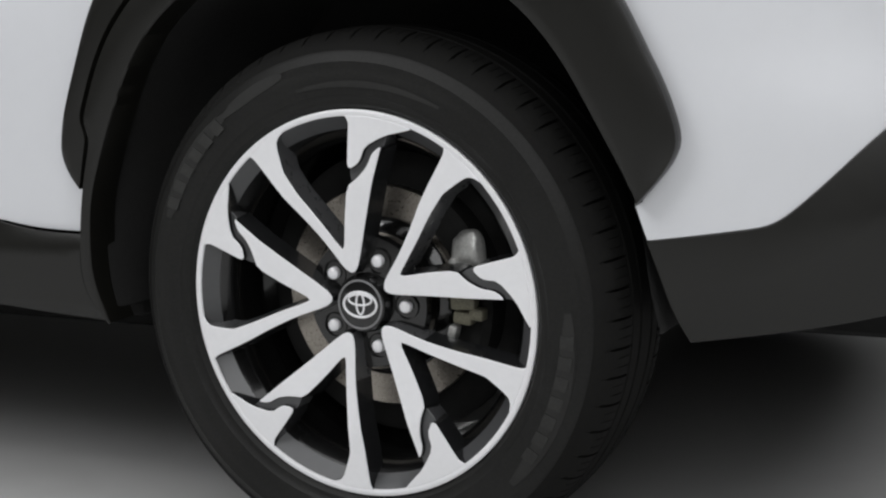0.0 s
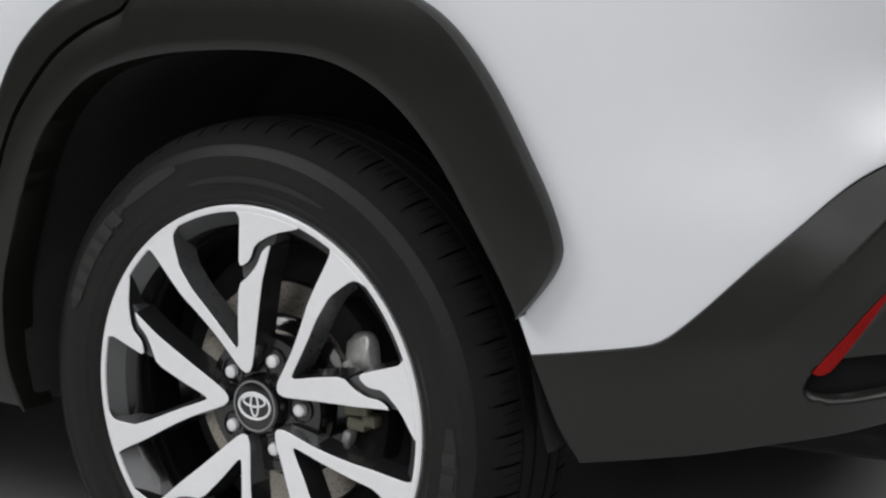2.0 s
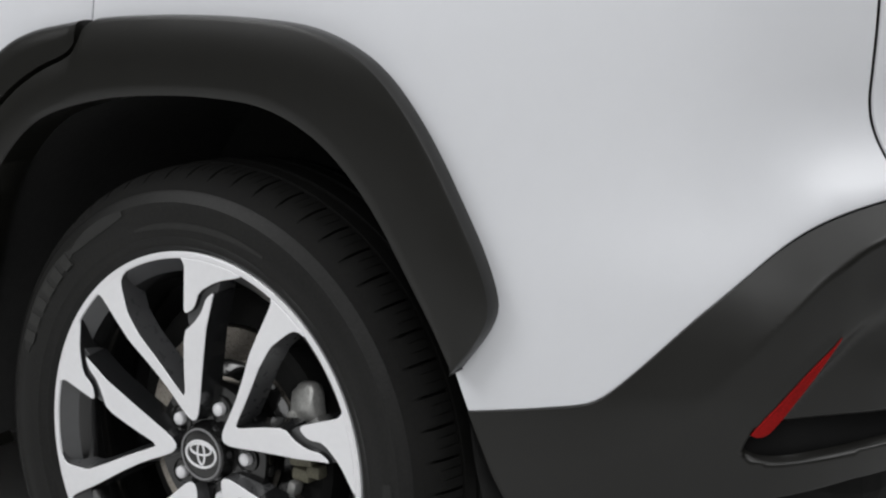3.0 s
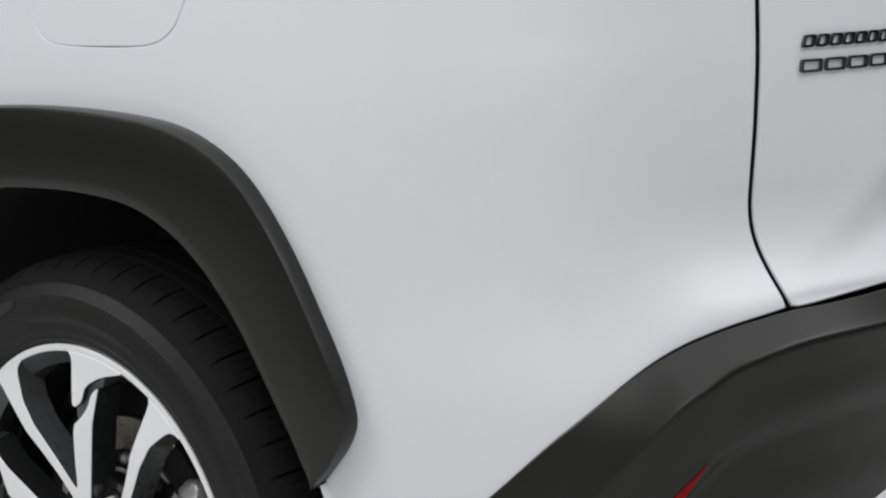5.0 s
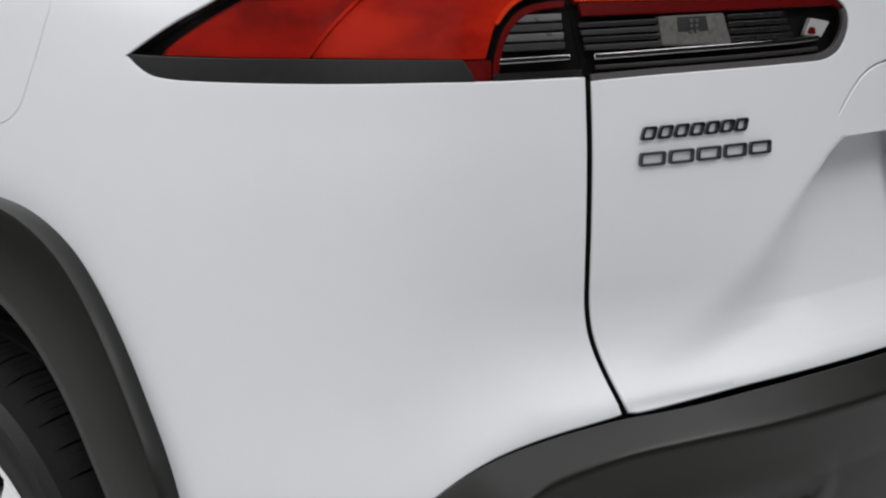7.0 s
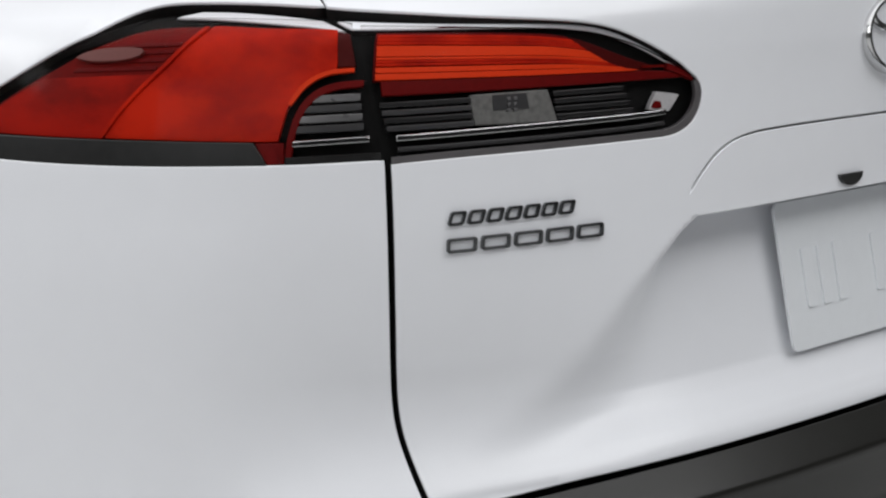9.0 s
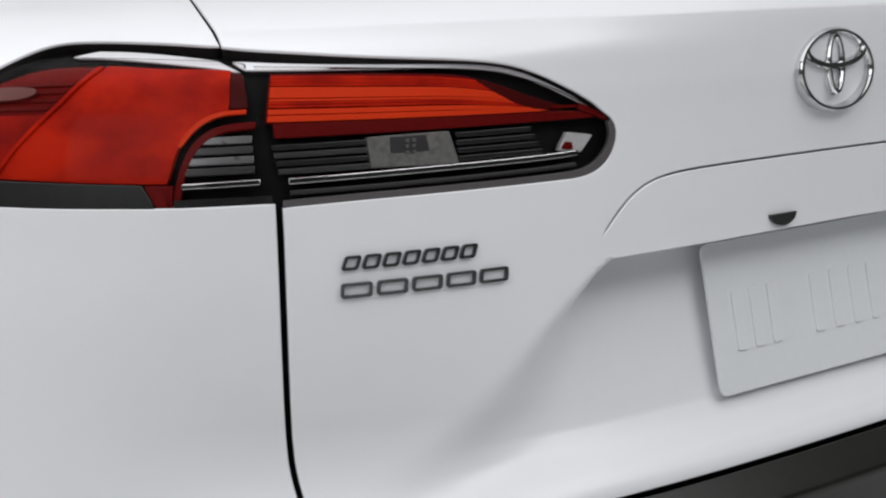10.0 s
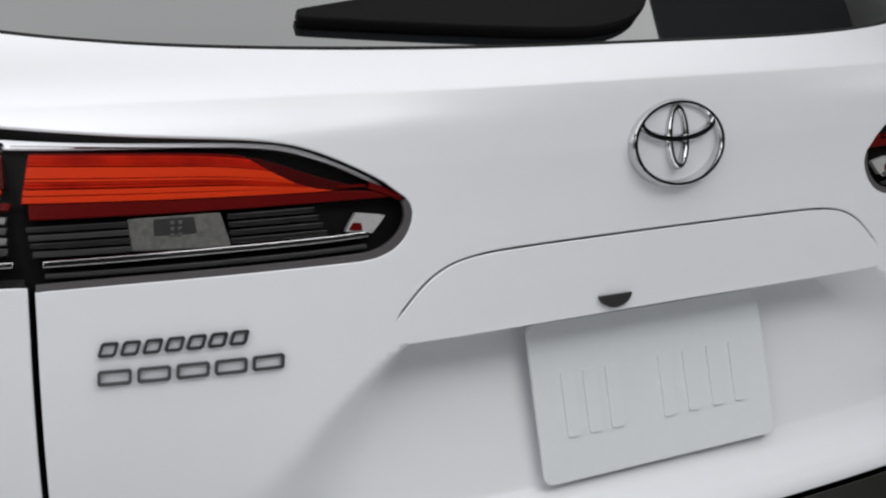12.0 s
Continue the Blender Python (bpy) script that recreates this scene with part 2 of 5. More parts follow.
def skin(u, z):
    u, z = np.asarray(u, float), np.asarray(z, float)
    far = u > UC
    w = np.where(far, 2 * UC - u, u)
    a, b, n = knots(z, *REAR), knots(z, *HALF_WIDTH), knots(z, *ROUND)
    ph = np.interp(np.maximum(w, 0), _u, _ph)
    s, c = np.sin(ph), np.maximum(np.cos(ph), 0)
    r = (s ** n + c ** n) ** (-1 / n)
    half = np.where(w > 0, b * r * c, b)
    nose = np.clip((-2.25 - w) / 1.15, 0, 1)
    half = half * (1 - nose ** 3.2) ** (1 / 3.2)
    x = np.where(w > 0, a * r * s, w)
    bow = np.where(half < .5, np.interp(z, *BOW) * (1 - np.minimum(half / .5, 1) ** 2) ** 2, 0)
    y = np.where(far, YC + half, YC - half)
    return np.stack([x + np.where(w > 0, bow, 0), y, z], -1)


def skin_normal(u, z):
    e = .002
    n = np.cross(skin(u + e, z) - skin(u - e, z), skin(u, z + e) - skin(u, z - e))
    return n / np.linalg.norm(n, axis=-1, keepdims=True)


def layer(u, z, off):
    u, z = np.asarray(u, float), np.asarray(z, float)
    d = off(u, z) if callable(off) else np.full(u.shape, off)
    return skin(u, z) + skin_normal(u, z) * d[..., None]


def layer_normal(u, z, off):
    e = .0015
    n = np.cross(layer(u + e, z, off) - layer(u - e, z, off), layer(u, z + e, off) - layer(u, z - e, off))
    return n / np.linalg.norm(n, axis=-1, keepdims=True)


def curve(pts, gap=0.01, soft=2):
    """An open line through corner points, rounded by cutting corners."""
    p = [tuple(q[:2]) for q in pts]
    for _ in range(soft):
        q = [p[0]]
        for a, b in zip(p, p[1:]):
            q += [(a[0] * .75 + b[0] * .25, a[1] * .75 + b[1] * .25), (a[0] * .25 + b[0] * .75, a[1] * .25 + b[1] * .75)]
        p = q + [p[-1]]
    return p


def resample(pts, count):
    p = np.array(pts)
    s = np.concatenate([[0], np.cumsum(np.hypot(*np.diff(p, axis=0).T))])
    t = np.linspace(0, s[-1], count)
    return np.stack([np.interp(t, s, p[:, 0]), np.interp(t, s, p[:, 1])], -1)


def spaced(pts, gap):
    p = np.array(pts)
    length = np.hypot(*np.diff(p, axis=0).T).sum()
    return [tuple(q) for q in resample(p, max(2, int(length / gap) + 1))]


def outline(*runs, gap=0.008, soft=2):
    """A closed outline out of runs; the joints between runs stay sharp."""
    out = []
    for i, r in enumerate(runs):
        nxt = runs[(i + 1) % len(runs)][0]
        r = list(r)
        if math.dist(r[-1], nxt) > 1e-6:
            r = r + [nxt]
            s = spaced(curve(r[:-1], soft=soft), gap) if len(r) > 3 else r[:-1]
            s = list(s) + spaced([r[-2], nxt], gap)[1:]
        else:
            s = spaced(curve(r, soft=soft), gap)
        out += list(s)[:-1]
    return out


def mirrored(pts):
    return [(2 * UC - u, z) for u, z in pts][::-1]


def inside(poly, p):
    p, q = np.asarray(p, float), np.asarray(poly, float)
    hit = np.zeros(len(p), bool)
    for (x0, y0), (x1, y1) in zip(q, np.roll(q, -1, 0)):
        if y0 == y1:
            continue
        c = ((y0 > p[:, 1]) != (y1 > p[:, 1])) & (p[:, 0] < (x1 - x0) * (p[:, 1] - y0) / (y1 - y0) + x0)
        hit ^= c
    return hit


def distance(poly, p):
    """The distance of points to a closed outline, positive inside."""
    p, q = np.asarray(p, float), np.asarray(poly, float)
    best = np.full(len(p), 9.0)
    for a, b in zip(q, np.roll(q, -1, 0)):
        d = b - a
        t = np.clip(((p - a) @ d) / max(d @ d, 1e-12), 0, 1)
        best = np.minimum(best, np.hypot(*(p - a - t[:, None] * d).T))
    return np.where(inside(poly, p), best, -best)


def area(poly):
    p = np.array(poly)
    return 0.5 * np.sum(p[:, 0] * np.roll(p[:, 1], -1) - np.roll(p[:, 0], -1) * p[:, 1])


def panel(name, poly, material, parent, off=0.0, thick=0.014, edge=0.0012, step=0.02, holes=(), label="", mirror=False, hem=None, creases=()):
    """A sheet of the skin inside an outline, with rounded, turned-in edges and the skin's own smooth normals.
    Creases are lines that the mesh follows."""
    if mirror:
        poly, holes = mirrored(poly), [mirrored(h) for h in holes]
        if callable(off):
            base = off
            off = lambda u, z: base(2 * UC - u, z)
    loops = [poly if area(poly) > 0 else poly[::-1]] + [h if area(h) < 0 else h[::-1] for h in holes]
    p0 = np.array(loops[0])
    lo, hi = p0.min(0), p0.max(0)
    g = np.stack(np.meshgrid(np.arange(lo[0] + step * .37, hi[0], step), np.arange(lo[1] + step * .41, hi[1], step)), -1).reshape(-1, 2)
    keep = distance(loops[0], g) > step * .45
    for h in loops[1:]:
        keep &= distance(h, g) < -step * .45
    for c in creases:
        q = np.array(c)
        keep &= np.min(np.hypot(g[:, None, 0] - q[None, :, 0], g[:, None, 1] - q[None, :, 1]), axis=1) > step * .85
    pts = [Vector(q) for l in loops for q in l]
    lines = []
    for c in creases:
        lines += [(len(pts) + i, len(pts) + i + 1) for i in range(len(c) - 1)]
        pts += [Vector(q) for q in c]
    pts += [Vector(q) for q in g[keep]]
    edges, n = [], 0
    for l in loops:
        edges += [(n + i, n + (i + 1) % len(l)) for i in range(len(l))]
        n += len(l)
    vs, _, fs, *_ = mathutils_cdt(pts, edges + lines, [], 0, 1e-6)
    uv = np.array([tuple(v) for v in vs])
    mid = np.array([uv[list(f)].mean(0) for f in fs])
    ok = inside(loops[0], mid)
    for h in loops[1:]:
        ok &= ~inside(h, mid)
    fs = [list(f) if np.cross(uv[f[1]] - uv[f[0]], uv[f[2]] - uv[f[0]]) > 0 else list(f)[::-1] for f, k in zip(fs, ok) if k]
    co, no = layer(uv[:, 0], uv[:, 1], off), layer_normal(uv[:, 0], uv[:, 1], off)
    verts, norms, faces, dark = list(co), list(no), fs, []
    if thick:
        for l in loops:
            q = np.array(l)
            c, nn = layer(q[:, 0], q[:, 1], off), layer_normal(q[:, 0], q[:, 1], off)
            tan = np.roll(c, -1, 0) - np.roll(c, 1, 0)
            out = np.cross(tan, nn)
            out /= np.maximum(np.linalg.norm(out, axis=1, keepdims=True), 1e-9)
            k = len(q)
            b0 = len(verts)
            r1 = c + out * edge * .7 - nn * edge * .3
            r2 = c + out * edge - nn * edge * 1.4
            r3 = c + out * edge - nn * thick
            verts += list(c) + list(r1) + list(r2) + list(r3)
            half = nn * .7 + out * .7
            norms += list(nn) + list(half) + list(out) + list(out)
            for j in range(3):
                for i in range(k):
                    m = (i + 1) % k
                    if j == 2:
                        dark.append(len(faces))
                    faces.append([b0 + j * k + i, b0 + (j + 1) * k + i, b0 + (j + 1) * k + m, b0 + j * k + m])
    me = bpy.data.meshes.new(name)
    me.from_pydata([tuple(v) for v in verts], [], faces)
    me.update()
    for p in me.polygons:
        p.use_smooth = True
    # Turned-in edges take the hem material; DARK ones put gap shade into colour.
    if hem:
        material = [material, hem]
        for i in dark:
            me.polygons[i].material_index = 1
    me.normals_split_custom_set_from_vertices([tuple(v) for v in norms])
    return link(name, me, material, parent, label)


mathutils_cdt = mathutils_geometry.delaunay_2d_cdt


def strip(name, inner, outer, material, parent, profile, count=140, lip=0.05, label="", mirror=False):
    """A band between two lines of the skin; profile gives (share from inner to outer, height off the skin)."""
    if mirror:
        inner, outer = [(2 * UC - u, z) for u, z in inner], [(2 * UC - u, z) for u, z in outer]
    a, b = resample(curve(inner), count), resample(curve(outer), count)
    bm = bmesh.new()
    rows = []
    n = skin_normal(a[:, 0], a[:, 1])
    c = skin(a[:, 0], a[:, 1]) + n * profile[0][1]
    c = c + n * 0
    rows.append([bm.verts.new(tuple(p)) for p in c - np.array([0, -1 if not mirror else 1, 0]) * lip])
    for s, h in profile:
        q = a + (b - a) * s
        rows.append([bm.verts.new(tuple(p)) for p in layer(q[:, 0], q[:, 1], h)])
    q = b
    rows.append([bm.verts.new(tuple(p)) for p in layer(q[:, 0], q[:, 1], -.012)])
    for r, t in zip(rows, rows[1:]):
        for i in range(count - 1):
            bm.faces.new((r[i], r[i + 1], t[i + 1], t[i]))
    for i in (0, count - 1):  # close the ends
        bm.faces.new([r[i] for r in rows])
    return part(name, bm, material, parent, label, smooth=True)


# ---------------------------------------------------------------- the studio
def slab(name, lo, hi, material, label, category):
    bm = bmesh.new()
    box(bm, lo, hi)
    return tagged(part(name, bm, material, None, label), category=category, kind="structure")


slab("floor", (-9, -8, -0.2), (10, 10, 0), FLOOR_MAT, "pale grey smooth studio floor", "floor")
# Unseen walls; three are kept pale to throw light back low on the car.
slab("wall_north", (-9, 10, 0), (10, 10.2, 5), BOUNCE_WALL, "plain light grey unseen wall that bounces light", "wall")
slab("wall_south", (-9, -8.2, 0), (10, -8, 5), BOUNCE_WALL, "plain light grey unseen wall that bounces light", "wall")
slab("wall_west", (-9.2, -8, 0), (-9, 10, 5), BOUNCE_WALL, "plain light grey unseen wall that bounces light", "wall")
slab("wall_east", (10, -8, 0), (10.2, 10, 5), WALL_MAT, "plain dark grey studio wall", "wall")
slab("ceiling", (-9, -8, 5), (10, 10, 5.2), CEIL_MAT, "plain dark studio ceiling", "ceiling")

# ---------------------------------------------------------------- the car
WAIST_Z = [.58, .645, .66, .68, .70, .72, .74, .77, .81, .85, .90, .95]
WAIST_CORNER = [.010, .003, -.003, -.0115, -.0185, -.0225, -.0225, -.0170, -.0105, -.006, -.0015, 0]
WAIST_TAIL = [.005, .005, .0035, 0, -.0025, -.003, -.0025, -.0015, -.0005, 0, 0, 0]


def foot(u, z):
    """The painted skin draws in below the lamps and swells out again above the bumper, most of all at the rear corner."""
    w = np.where(u > UC, 2 * UC - u, u)
    inner = step01(.88, 1.14, w)
    waist = (knots(z, WAIST_Z, WAIST_CORNER) * (1 - inner) + knots(z, WAIST_Z, WAIST_TAIL) * inner) * step01(.63, .79, w)
    turn = np.clip(1 - (z - knots(w, _cu, _cz)) / .013, 0, 1) ** 2
    return waist - .0026 * turn * step01(.68, .76, w)


def bumper_foot(u):
    w = np.where(u > UC, 2 * UC - u, u)
    return .0082 * step01(.57, .75, w) * (1 - .55 * step01(.85, 1.1, w))


car = tagged(new("car"), "white compact crossover car with black plastic cladding", "car")
FRONT = -1.02  # front edge of the rear door

# lines of the skin, each named after what it bounds
LAMP_LOW = [(.360, .985), (.377, .972), (.402, .9605), (.485, .956), (.596, .952), (.696, .950), (0.7376, 0.9487), (0.7993, 0.9487), (.8176, .9486)]
LAMP_TOP = [(0.7857, 1.0655), (0.7731, 1.0680), (0.7224, 1.0716), (.65, 1.0758), (.594, 1.0770), (.567, 1.0695), (.522, 1.0525), (.454, 1.0250), (.422, 1.0125), (.360, .985)]
LEDGE_TOP = [(0.7560, 1.0812), (.7138, 1.0852), (.671, 1.0882), (.630, 1.0898), (.602, 1.0894), (.580, 1.0850), (.562, 1.0775), (.545, 1.0675)]
GATE_LAMP_LOW = [(.8262, .9450), (.8862, .9466), (.9317, .9469), (.9793, .9471), (1.0376, .9474), (1.0988, .9478)]
GATE_LAMP_END = [(1.0988, .9478), (1.1150, .9492), (1.1310, .9550), (1.1415, .9636), (1.1492, .9770), (1.1505, .9900), (1.1450, 1.0005), (1.1360, 1.0066)]
GATE_LAMP_TOP = [(1.1360, 1.0066), (1.1048, 1.0190), (1.0783, 1.0313), (1.0524, 1.0400), (1.0269, 1.0465), (1.0019, 1.0503), (.9773, 1.0530), (.9288, 1.0560), (.8810, 1.0588), (.8336, 1.0615), (.7950, 1.0635)]
GATE_LEDGE_TOP = [(1.1225, 1.0166), (1.1046, 1.0266), (1.0781, 1.0391), (1.0521, 1.0493), (1.0265, 1.0561), (1.0015, 1.0597), (.9767, 1.0622), (.9279, 1.0658), (.8787, 1.0695), (.8285, 1.0740), (.7773, 1.0785), (.7610, 1.0806)]
SEAM = [(.8176, .9486), (.8176, .9400), (.8182, .9000), (.8188, .8700), (.8190, .8400), (.8190, .8100), (.8188, .7700), (.8190, .7400), (.8202, .7180), (.8240, .6980), (.8290, .6780), (.8340, .6590), (.8372, .6464)]
CLAD_TOP = [(.8372, .6464), (.8200, .6441), (.8077, .6422), (.7847, .6390), (.7566, .6330), (.7292, .6252), (.7022, .6139), (.6755, .5983), (.6488, .5788), (.6224, .5586), (.5960, .5376), (.5693, .5124), (0.5521, 0.4952), (0.5211, 0.4656), (0.5047, 0.4537), (0.4902, 0.4486), (0.4417, 0.4416), (0.3697, 0.4322)]
_cu = [u for u, _ in CLAD_TOP[::-1]] + [.842, 1.0, UC]
_cz = [z for _, z in CLAD_TOP[::-1]] + [0.6470, 0.6535, 0.6530]
FLARE_OUT = [(0.3590, 0.4731), (0.3900, 0.5102), (0.4026, 0.5321), (0.4062, 0.5489), (0.4015, 0.5753), (0.3916, 0.6094), (0.3771, 0.6447), (0.3502, 0.7069), (0.3196, 0.7573), (0.2884, 0.7926), (0.2531, 0.8158), (0.2152, 0.8317), (0.1756, 0.8411), (0.0943, 0.8496), (0.0042, 0.8541), (-0.0755, 0.8546), (-0.1232, 0.8526)]
FLARE_IN = [(0.3620, 0.4767), (0.3337, 0.5326), (0.3116, 0.5775), (0.2868, 0.6290), (0.2570, 0.6737), (0.2235, 0.7087), (0.1880, 0.7322), (0.1508, 0.7480), (0.1119, 0.7567), (0.0294, 0.7635), (-0.0605, 0.7625), (-0.1077, 0.7586), (-0.1567, 0.7509), (-0.2073, 0.7381), (-0.2463, 0.7166), (-0.2888, 0.6805), (-0.3257, 0.6309), (-0.3522, 0.5811), (-0.3772, 0.5287), (-0.4042, 0.4650), (-0.4145, 0.4082), (-0.4184, 0.3527), (-0.4000, 0.2920)]
DOOR_CUT = [(-0.1338, 0.8491), (-0.1398, 0.8222), (-0.1533, 0.8093), (-0.2062, 0.7946), (-0.2656, 0.7644), (-0.3102, 0.7237), (-0.3435, 0.6884), (-0.3702, 0.6465), (-0.3905, 0.6030), (-0.4046, 0.5704), (-0.3949, 0.5487), (-0.4011, 0.5287), (-0.4158, 0.4816), (-0.4292, 0.4246), (-0.4376, 0.3677), (-0.4322, 0.3277), (-0.4030, 0.2900)]
DOOR_FLARE_OUT = [(-0.1381, 0.8521), (-0.1716, 0.8486), (-0.2228, 0.8436), (-0.2748, 0.8287), (-0.3315, 0.7871), (-0.3611, 0.7514), (-0.3878, 0.7048), (-0.4119, 0.6466), (-0.4380, 0.5865), (-0.4506, 0.5477), (-0.4542, 0.5245), (-0.4452, 0.4972), (-0.4222, 0.4759)]


def shifted(pts, du=0.0, dz=0.0):
    return [(u + du, z + dz) for u, z in pts]


FUEL = [(-.0465, .985), (-.0465, .960), (-.040, .940), (-.017, .9215), (.029, .9165), (.123, .9140), (.168, .9165), (.196, .932), (.207, .953), (.224, .986), (.24, 1.02), (.25, 1.05), (.235, 1.068), (.19, 1.073), (.0, 1.075), (-.03, 1.068), (-.0465, 1.05)]
fuel_hole = spaced(curve(FUEL + FUEL[:1]), .008)[:-1]
cen = np.mean(fuel_hole, 0)
fuel_lid = [tuple(np.array(p) + (cen - np.array(p)) / np.linalg.norm(cen - np.array(p)) * .0040) for p in fuel_hole]

under_flare = [(0.3551, 0.4736), (0.3597, 0.5431), (0.3381, 0.6221), (0.3059, 0.7116), (0.2539, 0.7756), (0.1772, 0.8103), (0.0075, 0.8202), (-0.1287, 0.8202)]
quarter = outline([(.7095, 1.1502), (.55, 1.18), (.2, 1.18), (-.137, 1.18)], [(-.137, 1.18), (-.137, .82)],
                  under_flare[::-1], under_flare[:1] + CLAD_TOP[::-1][:1], CLAD_TOP[::-1], SEAM[::-1], LAMP_LOW[::-1],
                  [(.360, .985), (.420, 1.0145), (.454, 1.0275), (.522, 1.0585), (.545, 1.0675)], LEDGE_TOP[::-1],
                  [(.7560, 1.0812), (.7478, 1.0882), (.7338, 1.1075), (.7230, 1.1270), (.7095, 1.1502)])
for flip in (False, True):
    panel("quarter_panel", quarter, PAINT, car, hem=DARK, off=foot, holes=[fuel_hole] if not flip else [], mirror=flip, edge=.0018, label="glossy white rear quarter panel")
panel("fuel_lid", fuel_lid, PAINT, car, hem=DARK, edge=.0015)

rear_door = outline([(FRONT, 1.18), (FRONT, .435)], [(FRONT, .435), (-.70, .434), (-.597, .428), (-.546, .419), (-.495, .415), (-.434, .414)],
                    [(-.434, .414), (-.424, .475)], [(-.424, .475), (-.43, .52), (-.40, .60), (-.36, .69), (-.28, .77), (-.20, .81), (-.1415, .82)], [(-.1415, .82), (-.1415, 1.18)])
for flip in (False, True):
    panel("rear_door", rear_door, PAINT, car, hem=DARK, mirror=flip, label="white rear door skin")

NOSE = -3.385
front_door = outline([(-1.96, 1.18), (-1.96, .435)], [(-1.96, .435), (FRONT - .006, .435)], [(FRONT - .006, .435), (FRONT - .006, 1.18)], [(FRONT - .006, 1.18), (-1.96, 1.18)], soft=0)
arch = [(-2.64 + .41 * math.cos(radians(a)), .345 + .41 * math.sin(radians(a))) for a in range(12, 169, 6)]
fender = outline([(-1.966, 1.02), (-2.6, .99), (-3.1, .93), (NOSE, .86)], [(NOSE, .86), (NOSE, .44)], [(NOSE, .44), (-3.05, .44)], arch[::-1], [arch[0], (-1.966, .435)], [(-1.966, .435), (-1.966, 1.02)], soft=0)
chin = outline([(NOSE, .436), (NOSE, .25)], [(NOSE, .25), (-3.03, .25)], [(-3.03, .25), (-3.046, .436)], [(-3.046, .436), (NOSE, .436)], soft=0)
ring_in = [(-2.64 + .385 * math.cos(radians(a)), .345 + .40 * math.sin(radians(a))) for a in range(-8, 189, 6)]
ring_out = [(-2.64 + .46 * math.cos(radians(a)), .345 + .485 * math.sin(radians(a))) for a in range(-8, 189, 6)]
FLARE_PROFILE = [(0, .019), (.04, .0212), (.15, .0222), (.5, .0230), (.92, .0226), (.965, .0214), (.99, .0160), (1, .007)]
for flip in (False, True):
    panel("front_door", front_door, PAINT, car, mirror=flip, hem=DARK, step=.04)
    panel("front_fender", fender, PAINT, car, mirror=flip, hem=DARK, step=.04)
    panel("front_bumper", chin, CLAD, car, off=.01, thick=.05, mirror=flip, step=.04)
    strip("front_arch_flare", ring_in, ring_out, CLAD, car, FLARE_PROFILE, count=90, mirror=flip)
    strip("wheel_arch_flare", FLARE_IN, FLARE_OUT + DOOR_CUT[1:], CLAD, car, FLARE_PROFILE, count=170, mirror=flip, label="matt black plastic wheel arch flare")
    strip("door_flare", shifted(DOOR_CUT[1:13], -.0045, .001), DOOR_FLARE_OUT, CLAD, car, [(0, .014), (.04, .0215), (.5, .023), (.8, .0215), (.92, .017), (.98, .010), (1, .004)], count=90, lip=.02, mirror=flip, label="matt black flare piece on the door")
    sill = outline([(-2.21, .431), (-2.21, .335)], [(-2.21, .335), (-.75, .318), (-.619, .309), (-.516, .298), (-.409, .289)], [(-.409, .289), (-.437, .328), (-.442, .368), (-.435, .411)], [(-.435, .411), (-.495, .412), (-.546, .416), (-.597, .425), (-.70, .431), (-2.21, .431)])
    panel("sill_cladding", sill, CLAD, car, off=lambda u, z: .004 + .014 * step01(.43, .39, z) * step01(.28, .31, z), thick=.05, mirror=flip, label="black plastic sill cladding")

# bumper: a ledge under the paint, a face, and a recess with the reflector
CREASE_U, CREASE_Z = [.36, .60, .66, .69, .7126, .7328, .7541, .7861, .8197, .8874, .9752, UC], [.36, .45, .516, .549, .5695, .5810, .5930, .6030, .610, .6145, .6142, .613]
RECESS = outline([(.6445, .405), (.6499, .4215), (.6618, .4369), (.6765, .4540), (.6918, .4722), (.7076, .4895), (.7241, .5048), (.7339, .5165), (.7476, .5270), (.761, .5345), (.7894, .5440), (.8196, .5490), (.8522, .5525), (.8879, .5550), (.9423, .5544), (1.03, .5500), (1.05, .5400)], [(1.05, .5400), (1.0, .495), (.96, .462), (.935, .435), (.925, .40)], [(.925, .40), (.90, .394), (.7981, .3937), (.7526, .3920), (.7222, .3918), (.6938, .3899), (.6661, .3920), (.6495, .3976), (.6445, .405)], gap=.006)
CREASE = [(u, float(knots(u, CREASE_U, CREASE_Z))) for u in np.arange(.68, 2 * UC - .68, .006) if u < UC]
CREASE = CREASE + [(2 * UC - u, z) for u, z in CREASE[::-1]]


def bumper_face(u, z):
    w = np.where(u > UC, 2 * UC - u, u)
    top, cr = knots(w, _cu, _cz), knots(w, CREASE_U, CREASE_Z)
    corner = step01(.62, .755, w)
    t = np.clip((top - z) / np.maximum(top - cr, .01), 0, 1)
    d = .002 + bumper_foot(u) + (.008 + .020 * corner) * (1 - (1 - t) ** 1.15)
    below = np.clip((cr - z) / .06, 0, 1)
    d = d - .020 * (1 - corner) * np.clip((.46 - z) / .15, 0, 1) ** 1.4
    return d - .022 * corner * below ** .9 - .02 * corner * np.clip((cr - .06 - z) / .2, 0, 1)


